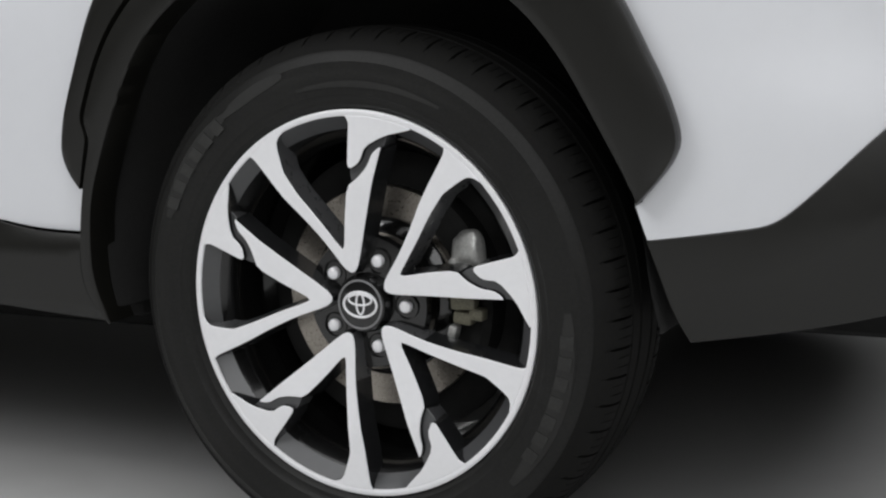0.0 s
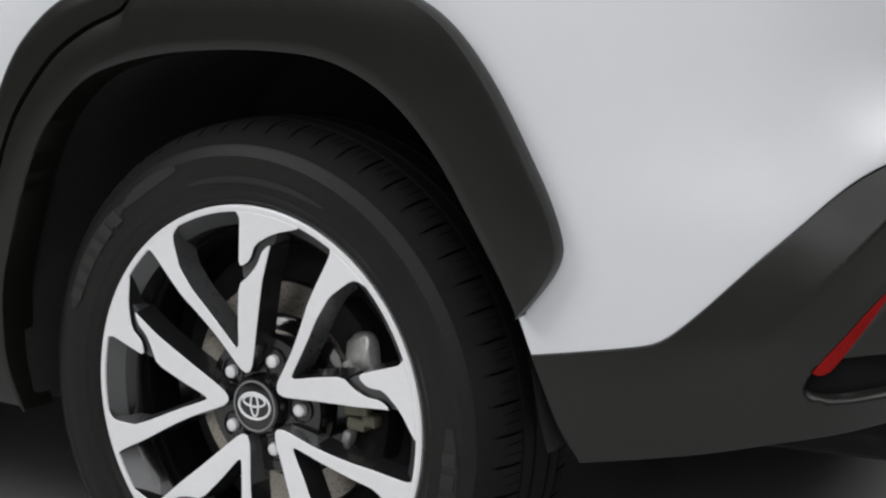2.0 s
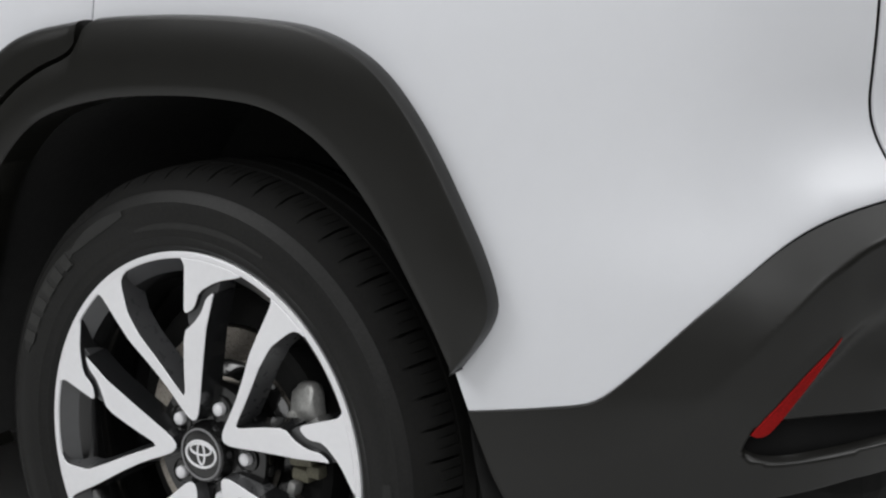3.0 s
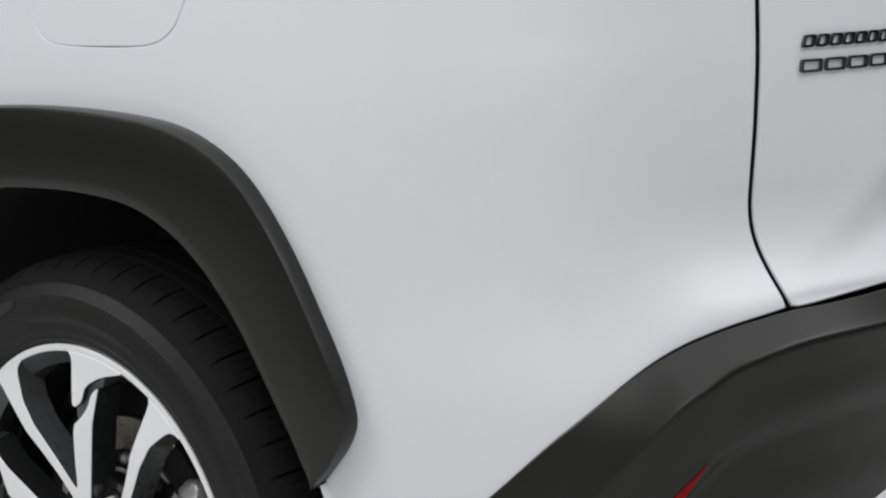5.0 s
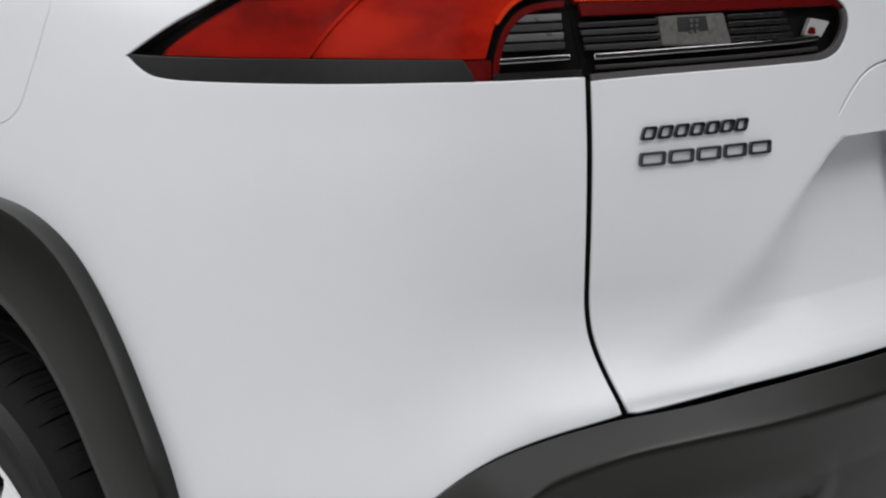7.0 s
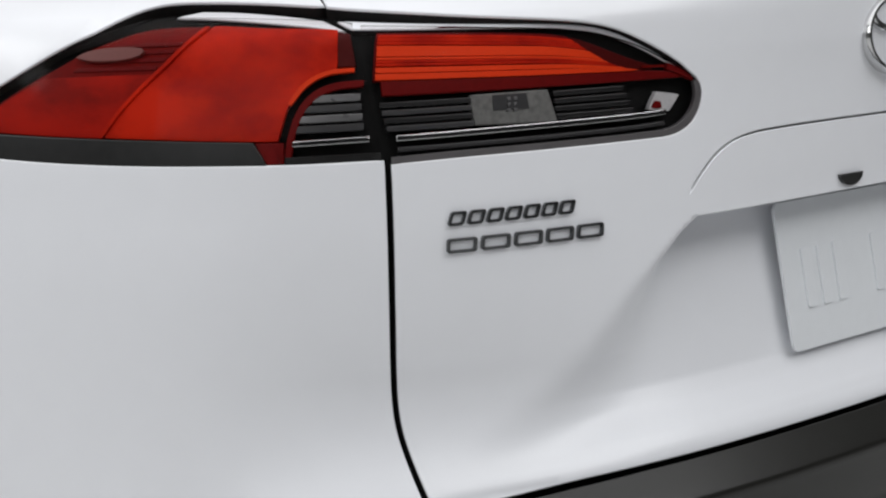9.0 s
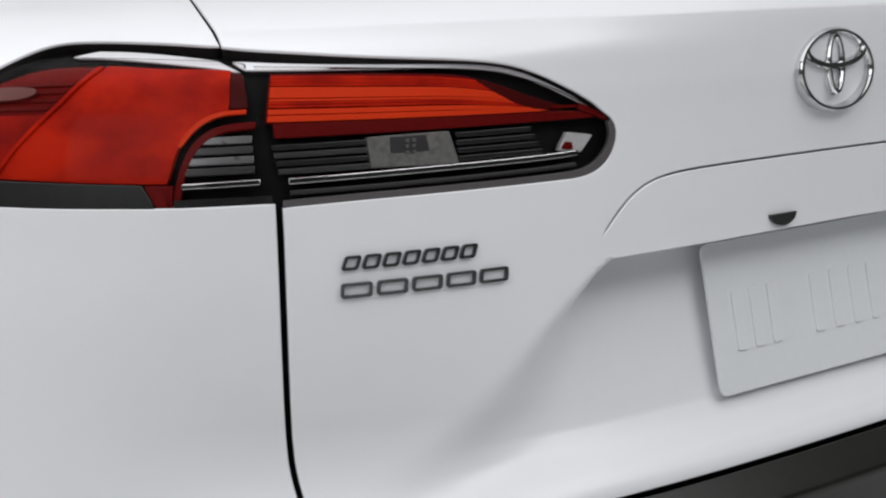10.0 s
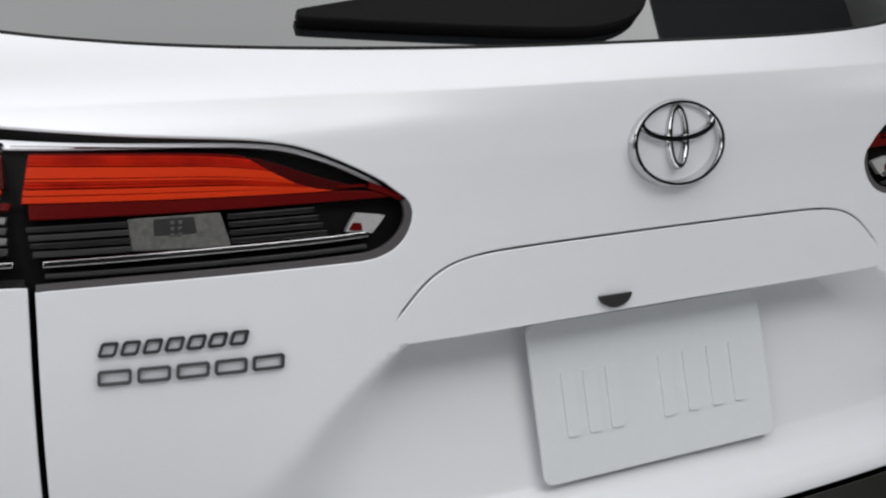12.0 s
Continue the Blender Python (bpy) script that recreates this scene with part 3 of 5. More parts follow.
def bumper_off(u, z):
    w = np.where(u > UC, 2 * UC - u, u)
    d = bumper_face(u, z)
    di = distance(RECESS, np.stack([np.ravel(w), np.ravel(z)], -1)).reshape(np.shape(w))
    face = distance(RECESS, np.stack([np.ravel(w), np.maximum(np.ravel(z), .432)], -1)).reshape(np.shape(w))
    rim = step01(-.001, .008, di)
    side = step01(.82, .70, w)
    ridge = (.0085 * step01(-.006, .022, di) - .0030 * step01(-.036, -.004, di)) * step01(.46, .51, z)
    return d - side * .014 * step01(-.002, .022, face) * np.where(z > .432, 1, rim) - (1 - side) * ridge - .030 * step01(.432, .418, z) * rim


low = [(0.4237, 0.3084), (0.4792, 0.3169), (0.5716, 0.3312), (0.6478, 0.3470), (0.7104, 0.3537), (0.7884, 0.3611), (0.9871, 0.3590), (1.2, .35), (UC, .35)]
top = [(UC, 0.6470), (1.2, 0.6480), (1.0005, 0.6482), (0.8721, 0.6432), (.8400, .6428)] + shifted(CLAD_TOP[1:], 0, -.0034)
bumper = outline(low + [(2 * UC - u, z) for u, z in low[::-1][1:]], [(2 * UC - u, z) for u, z in low[:1]] + [(2 * UC - u, z) for u, z in [(0.4029, 0.3447), (0.3881, 0.3851), (0.3721, 0.4298)]],
                 [(2 * UC - u, z) for u, z in top[::-1]] + top[1:], [(0.3697, 0.4295), (0.3881, 0.3851), (0.4029, 0.3447), (0.4237, 0.3084)], soft=1)
panel("rear_bumper", bumper, CLAD, car, off=bumper_off, thick=.06, step=.0052, edge=.002, creases=[RECESS + RECESS[:1], CREASE, shifted(CREASE, 0, .0055), shifted(CREASE, 0, -.0055), shifted(CREASE, 0, -.011)] + [[(u, z) for u in np.arange(.668, .92, .0052)] for z in (.438, .434, .430, .426, .422)], label="matt black plastic rear bumper")
for flip in (False, True):
    panel("reflector", outline([(.6515, .4222), (.6618, .4364), (.6765, .4535), (.6918, .4717), (.7076, .4890), (.7230, .5030), (.7325, .5140)], [(.7325, .5140), (.7262, .5048), (.7166, .4908), (.7040, .4724), (.6890, .4522), (.6766, .4343), (.6678, .4235)], [(.6678, .4235), (.6595, .4187), (.6515, .4222)], gap=.005), REFLECTOR, car, off=lambda u, z: bumper_face(u, z) + .0012, thick=.012, edge=.0006, step=.003, mirror=flip, label="thin slanted red reflector")
# A black sheet added over the recess bottom in place of its shade.
shade_line = outline([(.925, .402), (.90, .3960), (.7981, .3957), (.7526, .3940), (.7222, .3938), (.6938, .3919), (.6661, .3940), (.6515, .3990), (.6472, .405), (.6525, .4185)], [(.6525, .4185), (.6600, .4175), (.6690, .4225), (.70, .4275), (.76, .4310), (.85, .4310), (.925, .428)], [(.925, .428), (.925, .402)], gap=.006)
for flip in (False, True):
    panel("recess_shade", shade_line, SHELL_BLACK, car, off=lambda u, z: bumper_face(u, z) - .0125 - .010 * step01(.395, .430, z), thick=.006, edge=.001, step=.008, mirror=flip, label="matt black sheet standing in for shade under the reflector")
trim_top = [(.930, .4386), (.9480, .4545), (.9620, .4680), (.9830, .4775), (1.0104, .4799), (1.2, .478), (UC, .478)]
trim = outline(trim_top + mirrored(trim_top)[1:], mirrored(trim_top[:1]) + [(2 * UC - .96, .35), (1.3, .335), (.960, .3595), (.930, .4386)])
panel("diffuser_trim", trim, SILVER, car, hem=CLAD, off=.003, thick=.04, edge=.004, label="silver lower bumper trim")

# tailgate with the sunken plate field
SINK = ([.64, .655, .675, .70, .715, .865, .8755, .8775, .93], [0, 0, .008, .024, .031, .058, .0610, 0, 0])


def gate_off(u, z):
    h = np.abs(u - UC)
    outer = np.interp(z, [.66, .75, .778, .805, .832, .855, .878, .95], [.62, .462, .422, .390, .356, .325, .300, .295])
    inner = np.interp(z, [.66, .75, .777, .81, .836, .862, .878, .95], [.38, .310, .308, .300, .290, .268, .260, .255])
    t = np.clip((outer + .016 * step01(.878, .855, z) - h) / np.maximum(outer + .016 * step01(.878, .855, z) - inner, .01), 0, 1)
    return foot(u, z) - np.interp(z, *SINK) * t ** 3 * (t * (6 * t - 15) + 10)


gate_side = [(.7165, 1.1502), (.7298, 1.1270), (.7406, 1.1080), (.7535, 1.0905), (.7610, 1.0806)]
glass_low = [(0.7681, 1.1532), (0.8213, 1.1462), (0.9310, 1.1357), (1.0894, 1.1281), (1.2619, 1.1244), (UC, 1.1245)]
gate_seam = shifted(SEAM[1:], .0092, 0)
gl = glass_low + mirrored(glass_low)[1:]
left_edge = [gate_side, GATE_LEDGE_TOP[::-1], GATE_LEDGE_TOP[:1] + GATE_LAMP_TOP[:1], GATE_LAMP_END[::-1], GATE_LAMP_LOW[::-1], GATE_LAMP_LOW[:1] + gate_seam[:-1] + [(.8462, .6475)]]
bottom = [(.8462, .6475), (.8520, .6462), (0.8721, 0.6474), (.92, .6505), (1.0005, 0.6535), (1.1972, 0.6530), (UC, 0.6520)]
tailgate = outline(*left_edge, bottom + mirrored(bottom)[1:], *[mirrored(r) for r in left_edge[::-1]], [(2 * UC - .714, 1.15), (2 * UC - .735, 1.158), (2 * UC - .752, 1.153)], gl[::-1], [(0.7681, 1.1532), (0.7459, 1.1582), (.7165, 1.1502)])
g_top = [(1.1290, .8905), (1.1345, .8962), (1.1513, .9130), (1.1678, .9270), (1.1910, .9378), (1.2185, .9420), (1.2468, .9435), (1.3102, .9448), (UC, .9455)]
g_end = [(1.1290, .8905), (1.1292, .8850), (1.1330, .8770), (1.1420, .8735)]
g_low = [(1.1420, .8735), (1.1852, .8735), (1.2605, .8742), (UC, .8755)]
g_rest = [g_end, g_low + mirrored(g_low)[1:], mirrored(g_end)]
garnish = outline((g_top + mirrored(g_top)[1:])[::-1], *g_rest, gap=.005)
hole_top = g_top[:1] + [(u - .0036, z + .0036) for k, (u, z) in enumerate(g_top[1:5], 1)] + [(u, z + .0048) for u, z in g_top[5:]]
garnish_hole = outline((hole_top + mirrored(hole_top)[1:])[::-1], *g_rest, gap=.005)
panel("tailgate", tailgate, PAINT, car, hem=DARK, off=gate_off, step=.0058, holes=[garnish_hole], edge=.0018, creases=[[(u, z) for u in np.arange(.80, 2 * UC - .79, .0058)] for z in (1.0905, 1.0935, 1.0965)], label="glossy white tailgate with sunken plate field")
panel("tailgate_garnish", garnish, PAINT, car, hem=PAINT, off=.0, thick=.056, edge=.0012, step=.010, label="white garnish strip over the number plate")

# ledges over the lamps
for flip in (False, True):
    side_ledge = outline([(.7555, 1.0770), (.7138, 1.0810), (.671, 1.0840), (.640, 1.0850)], [(.640, 1.0850), (.616, 1.0826)], [(.616, 1.0826), (.640, 1.0820), (.671, 1.0803), (.7138, 1.0772), (.760, 1.0732), (.779, 1.0698)], [(.779, 1.0698), (.7555, 1.0770)], gap=.006)
    panel("lamp_ledge", side_ledge, PAINT, car, off=lambda u, z: -.0075 - .45 * (1.085 - z), thick=.012, mirror=flip, step=.01, hem=DARK)
    gate_ledge = outline([(1.1230, 1.0118), (1.1047, 1.0218), (1.0782, 1.0348), (1.0522, 1.0451), (1.0267, 1.0522), (1.0017, 1.0559), (.9770, 1.0585), (.9283, 1.0624), (.8799, 1.0663), (.8309, 1.0699), (.7725, 1.0744)], [(.7725, 1.0744), (.7860, 1.0677)], [(.7860, 1.0677), (.8336, 1.0649), (.8810, 1.0622), (.9288, 1.0593), (.9773, 1.0563), (1.0019, 1.0536), (1.0269, 1.0499), (1.0524, 1.0429), (1.0783, 1.0332), (1.1048, 1.0203), (1.1230, 1.0118)], gap=.006)
    panel("gate_lamp_ledge", gate_ledge, PAINT, car, off=-.009, thick=.012, mirror=flip, step=.01, hem=DARK)

# inner skin behind all gaps
SHELL = -2.2
shell = outline([(SHELL, 1.18), (SHELL, .36), (-.45, .33)], [(-.45, .33), (-.43, .48), (-.38, .62), (-.3, .735), (-.15, .795), (.05, .80), (.17, .775), (.25, .71), (0.3068, 0.5992), (0.3651, 0.4730), (0.4052, 0.3557)], [(0.4052, 0.3557), (0.6953, 0.3758), (UC, .37)] + mirrored([(0.4052, 0.3557), (0.6953, 0.3758), (UC, .37)])[1:],
                mirrored([(-.45, .33), (-.43, .48), (-.38, .62), (-.3, .735), (-.15, .795), (.05, .80), (.17, .775), (.25, .71), (0.3068, 0.5992), (0.3651, 0.4730), (0.4052, 0.3557)]), mirrored([(SHELL, 1.18), (SHELL, .36), (-.45, .33)]), [(2 * UC - SHELL, 1.18), (2 * UC - .714, 1.155), (UC, 1.13), (0.7186, 1.1552), (SHELL, 1.18)], gap=.02, soft=0)
panel("inner_shell", shell, SHELL_BLACK, car, off=lambda u, z: -.016 + np.minimum(foot(u, z), 0) - np.where(z < .93, .058, 0) * step01(.5, .42, np.abs(u - UC)) - .05 * step01(.60, .55, z), thick=0, step=.03, label="dark inner body shell seen in the gaps")


# ---------------------------------------------------------------- tail lamps
def lamp(flip):
    body = outline(LAMP_LOW, [(.8176, .9486), (0.8110, 0.9847), (0.8051, 1.0299), (0.7950, 1.0600)], LAMP_TOP, gap=.006)
    h = panel("tail_lamp", [tuple(q) for q in body], LAMP_BLACK, car, off=-.022, thick=.004, edge=.0008, mirror=flip, step=.012, label="red and smoked rear side lamp")
    def diag(z):
        return float(np.interp(z, [.982, 1.015, 1.042, 1.069], [.5665, .598, .628, .654]))
    fore = outline([(.404, .9845), (.484, .981), (.566, .978)], [(.566, .978), (diag(1.0), 1.0), (diag(1.02), 1.02), (diag(1.045), 1.045), (diag(1.068), 1.0718)], [(diag(1.068), 1.0718), (.625, 1.0732), (.59, 1.0712), (.569, 1.0635), (.524, 1.0445), (.455, 1.0145), (.415, .9935), (.404, .9845)], gap=.006)
    panel("red_lens", fore, RED_DARK, h, off=-0.0065, thick=.008, edge=.001, mirror=flip, step=.01, label="dark red front part of the lens")
    front_low = outline([(.410, .9848), (.484, .9814), (.566, .9784)], [(.566, .9784), (diag(1.0) - .001, 1.0), (diag(1.02) - .001, 1.02), (diag(1.031) - .001, 1.031)], [(diag(1.031) - .001, 1.031), (.56, 1.0305), (.497, 1.0295)], [(.497, 1.0295), (.455, 1.0115), (.415, .9915), (.410, .9848)], gap=.006)
    panel("red_lens", front_low, RED_MID, h, off=-.0056, thick=.006, edge=.001, mirror=flip, step=.01, label="red lower front part of the lens")
    aft = outline([(.5695, .9785), (.598, .9775), (.699, .9722), (.7282, .9715)], [(.7282, .9715), (.7340, .995), (.7378, 1.0035), (.7490, 1.0200), (.7640, 1.0285), (.777, 1.0300)], [(.777, 1.0300), (.7765, 1.041), (.7735, 1.0640)], [(.7735, 1.0640), (.722, 1.0680), (.66, 1.0722)], [(.66, 1.0722), (diag(1.045) + .0035, 1.045), (diag(1.02) + .0035, 1.02), (diag(1.0) + .0035, 1.0), (.5695, .9785)], gap=.006)

    panel("smoked_corner", outline([(.7785, 1.0322), (.7935, 1.0318)], [(.7935, 1.0318), (.7850, 1.0600)], [(.7850, 1.0600), (.7752, 1.0632)], [(.7752, 1.0632), (.7785, 1.0322)], gap=.006), RED_TIP, h, off=-.008, thick=.006, mirror=flip, step=.008)
    panel("red_lens", aft, RED, h, off=lambda u, z: -.006 + .0004 * np.cos(np.where(u > UC, 2 * UC - u, u) * 75), thick=.008, edge=.001, mirror=flip, step=.012, label="orange-red rear part of the lens")
    zs = [.978, 1.0, 1.02, 1.045, 1.0705]
    panel("lens_ridge", outline([(diag(z) + .0018, z) for z in zs], [(diag(zs[-1]) + .0018, zs[-1]), (diag(zs[-1]) - .0012, zs[-1])], [(diag(z) - .0012, z) for z in zs[::-1]], [(diag(zs[0]) - .0012, zs[0]), (diag(zs[0]) + .0018, zs[0])], gap=.006), RED, h, off=-0.0035, thick=.006, edge=.001, mirror=flip, step=.006)
    for k in range(4):
        z = 1.0355 + .0066 * k
        u0 = .53 + .012 * k
        panel("lens_rib", outline([(u0, z), (diag(z) - .006, z)], [(diag(z) - .006, z), (diag(z) - .006, z + .0026)], [(diag(z) - .006, z + .0026), (u0 + .004, z + .0026)], [(u0 + .004, z + .0026), (u0, z)], gap=.008), RED_DEEP, h, off=-0.0053, thick=.003, edge=.0004, mirror=flip, step=.008)
    arc = [(.7395, 1.0005), (.7515, 1.0165), (.769, 1.0255), (.793, 1.0262)]
    arc2 = [(.7372, 1.002), (.7490, 1.0192), (.7682, 1.0284), (.7925, 1.0289)]
    panel("orange_arc", outline(arc, [(.793, 1.0262), (.7925, 1.0289)], arc2[::-1], [(.7372, 1.002), (.7395, 1.0005)], gap=.004), RED_BRIGHT, h, off=-0.0040, thick=.004, edge=.0006, mirror=flip, step=.005)
    low = outline([(.366, .985), (.379, .9745), (.404, .963), (.485, .9585), (.596, .9545), (.695, .9525), (0.7185, 0.9512)], [(0.7185, 0.9512), (0.7075, 0.9693)], [(0.7075, 0.9693), (.695, .970), (.596, .9745), (.484, .9785), (.404, .982), (.366, .985)], gap=.006)
    panel("lower_strip", low, STRIP, h, off=-.0005, thick=.006, mirror=flip, step=.01, label="dark grey strip under the lens")
    panel("red_corner", outline([(0.7205, 0.9508), (.7330, .9505)], [(.7330, .9505), (0.7328, 0.9683)], [(0.7328, 0.9683), (0.7100, 0.9690)], [(0.7100, 0.9690), (0.7205, 0.9508)], gap=.004), RED_DEEP, h, off=-0.0055, thick=.004, mirror=flip, step=.005)
    rim = [(0.7353, 0.9557), (0.7380, 0.9748), (0.7453, 0.9968), (0.7576, 1.0109), (0.7749, 1.0174), (0.8012, 1.0183)]
    rim_in = [(0.7394, 0.9557), (0.7420, 0.9748), (0.7493, 0.9948), (0.7609, 1.0073), (0.7765, 1.0133), (0.8011, 1.0143)]
    panel("red_edge", outline(rim, [(0.8012, 1.0183), (0.8011, 1.0143)], rim_in[::-1], [(0.7394, 0.9557), (0.7353, 0.9557)], gap=.004), RED_DEEP, h, off=-0.0055, thick=.005, mirror=flip, step=.005)
    for k in range(4):
        z = .9775 + k * .0085
        u0 = float(np.interp(z, [.956, .975, .995, 1.0075, 1.0135], [.7385, .7405, .748, .760, .775]))
        panel("slat", outline([(u0, z), (.8015 - k * .001, z)], [(.8015 - k * .001, z), (.8015 - k * .001, z + .0042)], [(.8015 - k * .001, z + .0042), (u0 + .003, z + .0042)], [(u0 + .003, z + .0042), (u0, z)], gap=.004), SLAT if k % 2 else SLAT_DIM, h, off=-0.0060, thick=.005, mirror=flip, step=.006)
    panel("chrome_line", outline([(0.7407, 0.9663), (0.8062, 0.9672)], [(0.8062, 0.9672), (0.8063, 0.9702)], [(0.8063, 0.9702), (0.7408, 0.9693)], [(0.7408, 0.9693), (0.7407, 0.9663)], gap=.004), CHROME, h, off=-0.0055, thick=.004, mirror=flip, step=.006)
    marker = outline([(.533, 1.0465), (.55, 1.043), (.585, 1.0435), (.602, 1.048), (.60, 1.0525), (.567, 1.0535), (.545, 1.051), (.533, 1.0465)], gap=.004)
    panel("side_marker", marker, MARKER, h, off=-0.0020, thick=.004, mirror=flip, step=.006, label="pale oval side marker")

    clear = outline([(.408, .9845), (.484, .9808), (.598, .9768), (.699, .9722), (.7285, .9705), (.7305, .9525)], [(.7305, .9525), (.80, .9525)], [(.80, .9525), (.8165, .9525), (.809, .985), (.799, 1.03), (.787, 1.059)], LAMP_TOP, [LAMP_TOP[-1], (.408, .9845)], gap=.008)
    panel("clear_cover", clear, COVER, h, off=-.001, thick=.006, edge=.0015, mirror=flip, step=.012, label="clear glossy lamp cover")
    panel("lens_edge", outline([(.7355, .9505), (.8165, .9503)], [(.8165, .9503), (.8155, .9560)], [(.8155, .9560), (.7355, .9562)], [(.7355, .9562), (.7355, .9505)], gap=.006), STRIP, h, off=-.002, thick=.004, edge=.0008, mirror=flip, step=.01)

def gate_lamp(flip):
    body = outline([(.8262, .9450), (.8165, .9998), (0.7950, 1.0635)][::-1], GATE_LAMP_LOW, GATE_LAMP_END, GATE_LAMP_TOP, gap=.006)
    h = panel("gate_lamp", [tuple(q) for q in body], LAMP_BLACK, car, off=-.022, thick=.004, edge=.0008, mirror=flip, step=.012, label="red and smoked lamp on the tailgate")
    low_u, low_z = [.81, .876, .986, 1.095], [1.0178, 1.0160, 1.0130, 1.0112]
    top_u, top_z = [.805, .864, .944, .978, 1.006, 1.0275, 1.05, 1.095], [1.0585, 1.0555, 1.0508, 1.0480, 1.0430, 1.0365, 1.0268, 1.0135]

    def at(t, u):
        lo_, hi_ = np.interp(u, low_u, low_z), np.interp(u, top_u, top_z)
        return float(lo_ + t * (hi_ - lo_))

    def end(t):
        return 1.076 - .080 * t
    us = [.8105, .84, .88, .92, .96, .98]
    ts = (0, .2, .4, .6, .8, 1)
    panel("light_guide", outline([(u, at(0, u)) for u in us + [end(0)]], [(end(t), at(t, end(t))) for t in ts], [(end(1), at(1, end(1)))] + [(u, at(1, u)) for u in us[::-1] if u < end(1)], [(us[0], at(1, us[0])), (us[0], at(0, us[0]))], gap=.006), RED_DEEP, h, off=-0.0065, thick=.006, edge=.0006, mirror=flip, step=.009, label="red light guide behind the lens")
    panel("lamp_tip", outline([(u, at(0, u)) for u in (1.081, 1.087, 1.092)], [(1.092, at(1, 1.092)), (1.06, at(1, 1.06)), (1.03, at(1, 1.03)), (1.010, at(1, 1.010))], [(end(t) + .004, at(t, end(t) + .004)) for t in ts[::-1]], gap=.006), RED_TIP, h, off=-0.0070, thick=.005, edge=.0006, mirror=flip, step=.009)
    for t, wide, mat in ((.01, .11, RED_BRIGHT), (.16, .09, RED_BRIGHT), (.30, .035, RED), (.365, .035, RED), (.43, .03, RED_BRIGHT), (.50, .09, RED_BRIGHT), (.605, .09, RED_BRIGHT), (.735, .04, RED), (.80, .06, RED), (.885, .05, RED)):
        e0, e1 = end(t) - .001, end(t + wide) - .001
        uu = [.8118] + list(np.linspace(.84, min(e0, e1) - .01, 6))
        panel("light_bar", outline([(u, at(t, u)) for u in uu + [e0]], [(e0, at(t, e0)), (e1, at(t + wide, e1))], [(u, at(t + wide, u)) for u in [e1] + uu[::-1]], [(.8118, at(t + wide, .8118)), (.8118, at(t, .8118))], gap=.008), mat, h, off=-0.0043, thick=.004, edge=.0005, mirror=flip, step=.01)
    panel("red_line", outline([(1.079, 1.0136), (1.09, 1.0133), (1.105, 1.0130)], [(1.105, 1.0130), (1.105, 1.0142)], [(1.105, 1.0142), (1.09, 1.0146), (1.079, 1.0150)], [(1.079, 1.0150), (1.079, 1.0136)], gap=.006), RED_DARK, h, off=-.0043, thick=.003, edge=.0004, mirror=flip, step=.008)
    panel("red_tip", outline([(1.108, 1.0112), (1.1235, 1.0060), (1.1405, .9985)], [(1.1405, .9985), (1.1370, 1.0035), (1.1240, 1.0095), (1.1100, 1.0150)], [(1.1100, 1.0150), (1.108, 1.0112)], gap=.004), RED_DEEP, h, off=-.0040, thick=.004, mirror=flip, step=.005)
    panel("red_band", outline([(0.8192, 1.0053), (0.9061, 1.0046), (0.9908, 1.0036), (1.1295, 1.0030)], [(1.1295, 1.0030), (1.1037, 1.0095), (0.9899, 1.0116), (0.8789, 1.0146), (0.8176, 1.0162)], [(0.8176, 1.0162), (0.8192, 1.0053)], gap=.006), RED_DEEP, h, off=-0.0055, thick=.005, mirror=flip, step=.008)
    for k in range(4):
        z = .975 + k * .0068
        for u0, u1, mat in ((.823 - k * .002, .902 - .001 * k, SLAT_DIM), (.986 - .001 * k, 1.07 - .004 * k, SMOKE)):
            panel("slat", outline([(u0, z), (u1, z)], [(u1, z), (u1, z + .0026)], [(u1, z + .0026), (u0, z + .0026)], [(u0, z + .0026), (u0, z)], gap=.008), SMOKE if k % 2 else mat, h, off=-0.0065, thick=.005, mirror=flip, step=.008)
    panel("chrome_line", outline([(0.8315, 0.9662), (0.9323, 0.9676), (1.0675, 0.9685), (1.1075, 0.9701)], [(1.1075, 0.9701), (1.1077, 0.9732)], [(1.1077, 0.9732), (1.0677, 0.9717), (0.9324, 0.9708), (0.8316, 0.9695)], [(0.8316, 0.9695), (0.8315, 0.9662)], gap=.006), CHROME, h, off=-0.0055, thick=.004, mirror=flip, step=.008)
    panel("lower_strip", outline([(0.8327, 0.9572), (0.9139, 0.9578), (1.0575, 0.9588), (1.1066, 0.9606)], [(1.1066, 0.9606), (1.1060, 0.9622)], [(1.1060, 0.9622), (1.0577, 0.9606), (0.9141, 0.9596), (0.8329, 0.9590)], [(0.8329, 0.9590), (0.8327, 0.9572)], gap=.006), SLAT_DIM, h, off=-0.0057, thick=.004, mirror=flip, step=.008)
    rev = panel("reverse_lamp", outline([(.904, .9755), (.984, .9735)], [(.984, .9735), (.975, .9995)], [(.975, .9995), (.900, .9995)], [(.900, .9995), (.904, .9755)], gap=.004), CLEAR_BLOCK, h, off=-.006, thick=.006, edge=.0015, mirror=flip, step=.006, label="frosted clear reversing lamp block")
    panel("led_window", outline([(.921, .9860), (.956, .9856)], [(.956, .9856), (.953, .9988)], [(.953, .9988), (.920, .9988)], [(.920, .9988), (.921, .9860)], gap=.004), SLAT_DIM, h, off=-.0052, thick=.002, edge=.0004, mirror=flip, step=.006)
    for k in range(6):
        u, z = .934 + .0065 * (k % 2), .984 + .0050 * (k // 2)
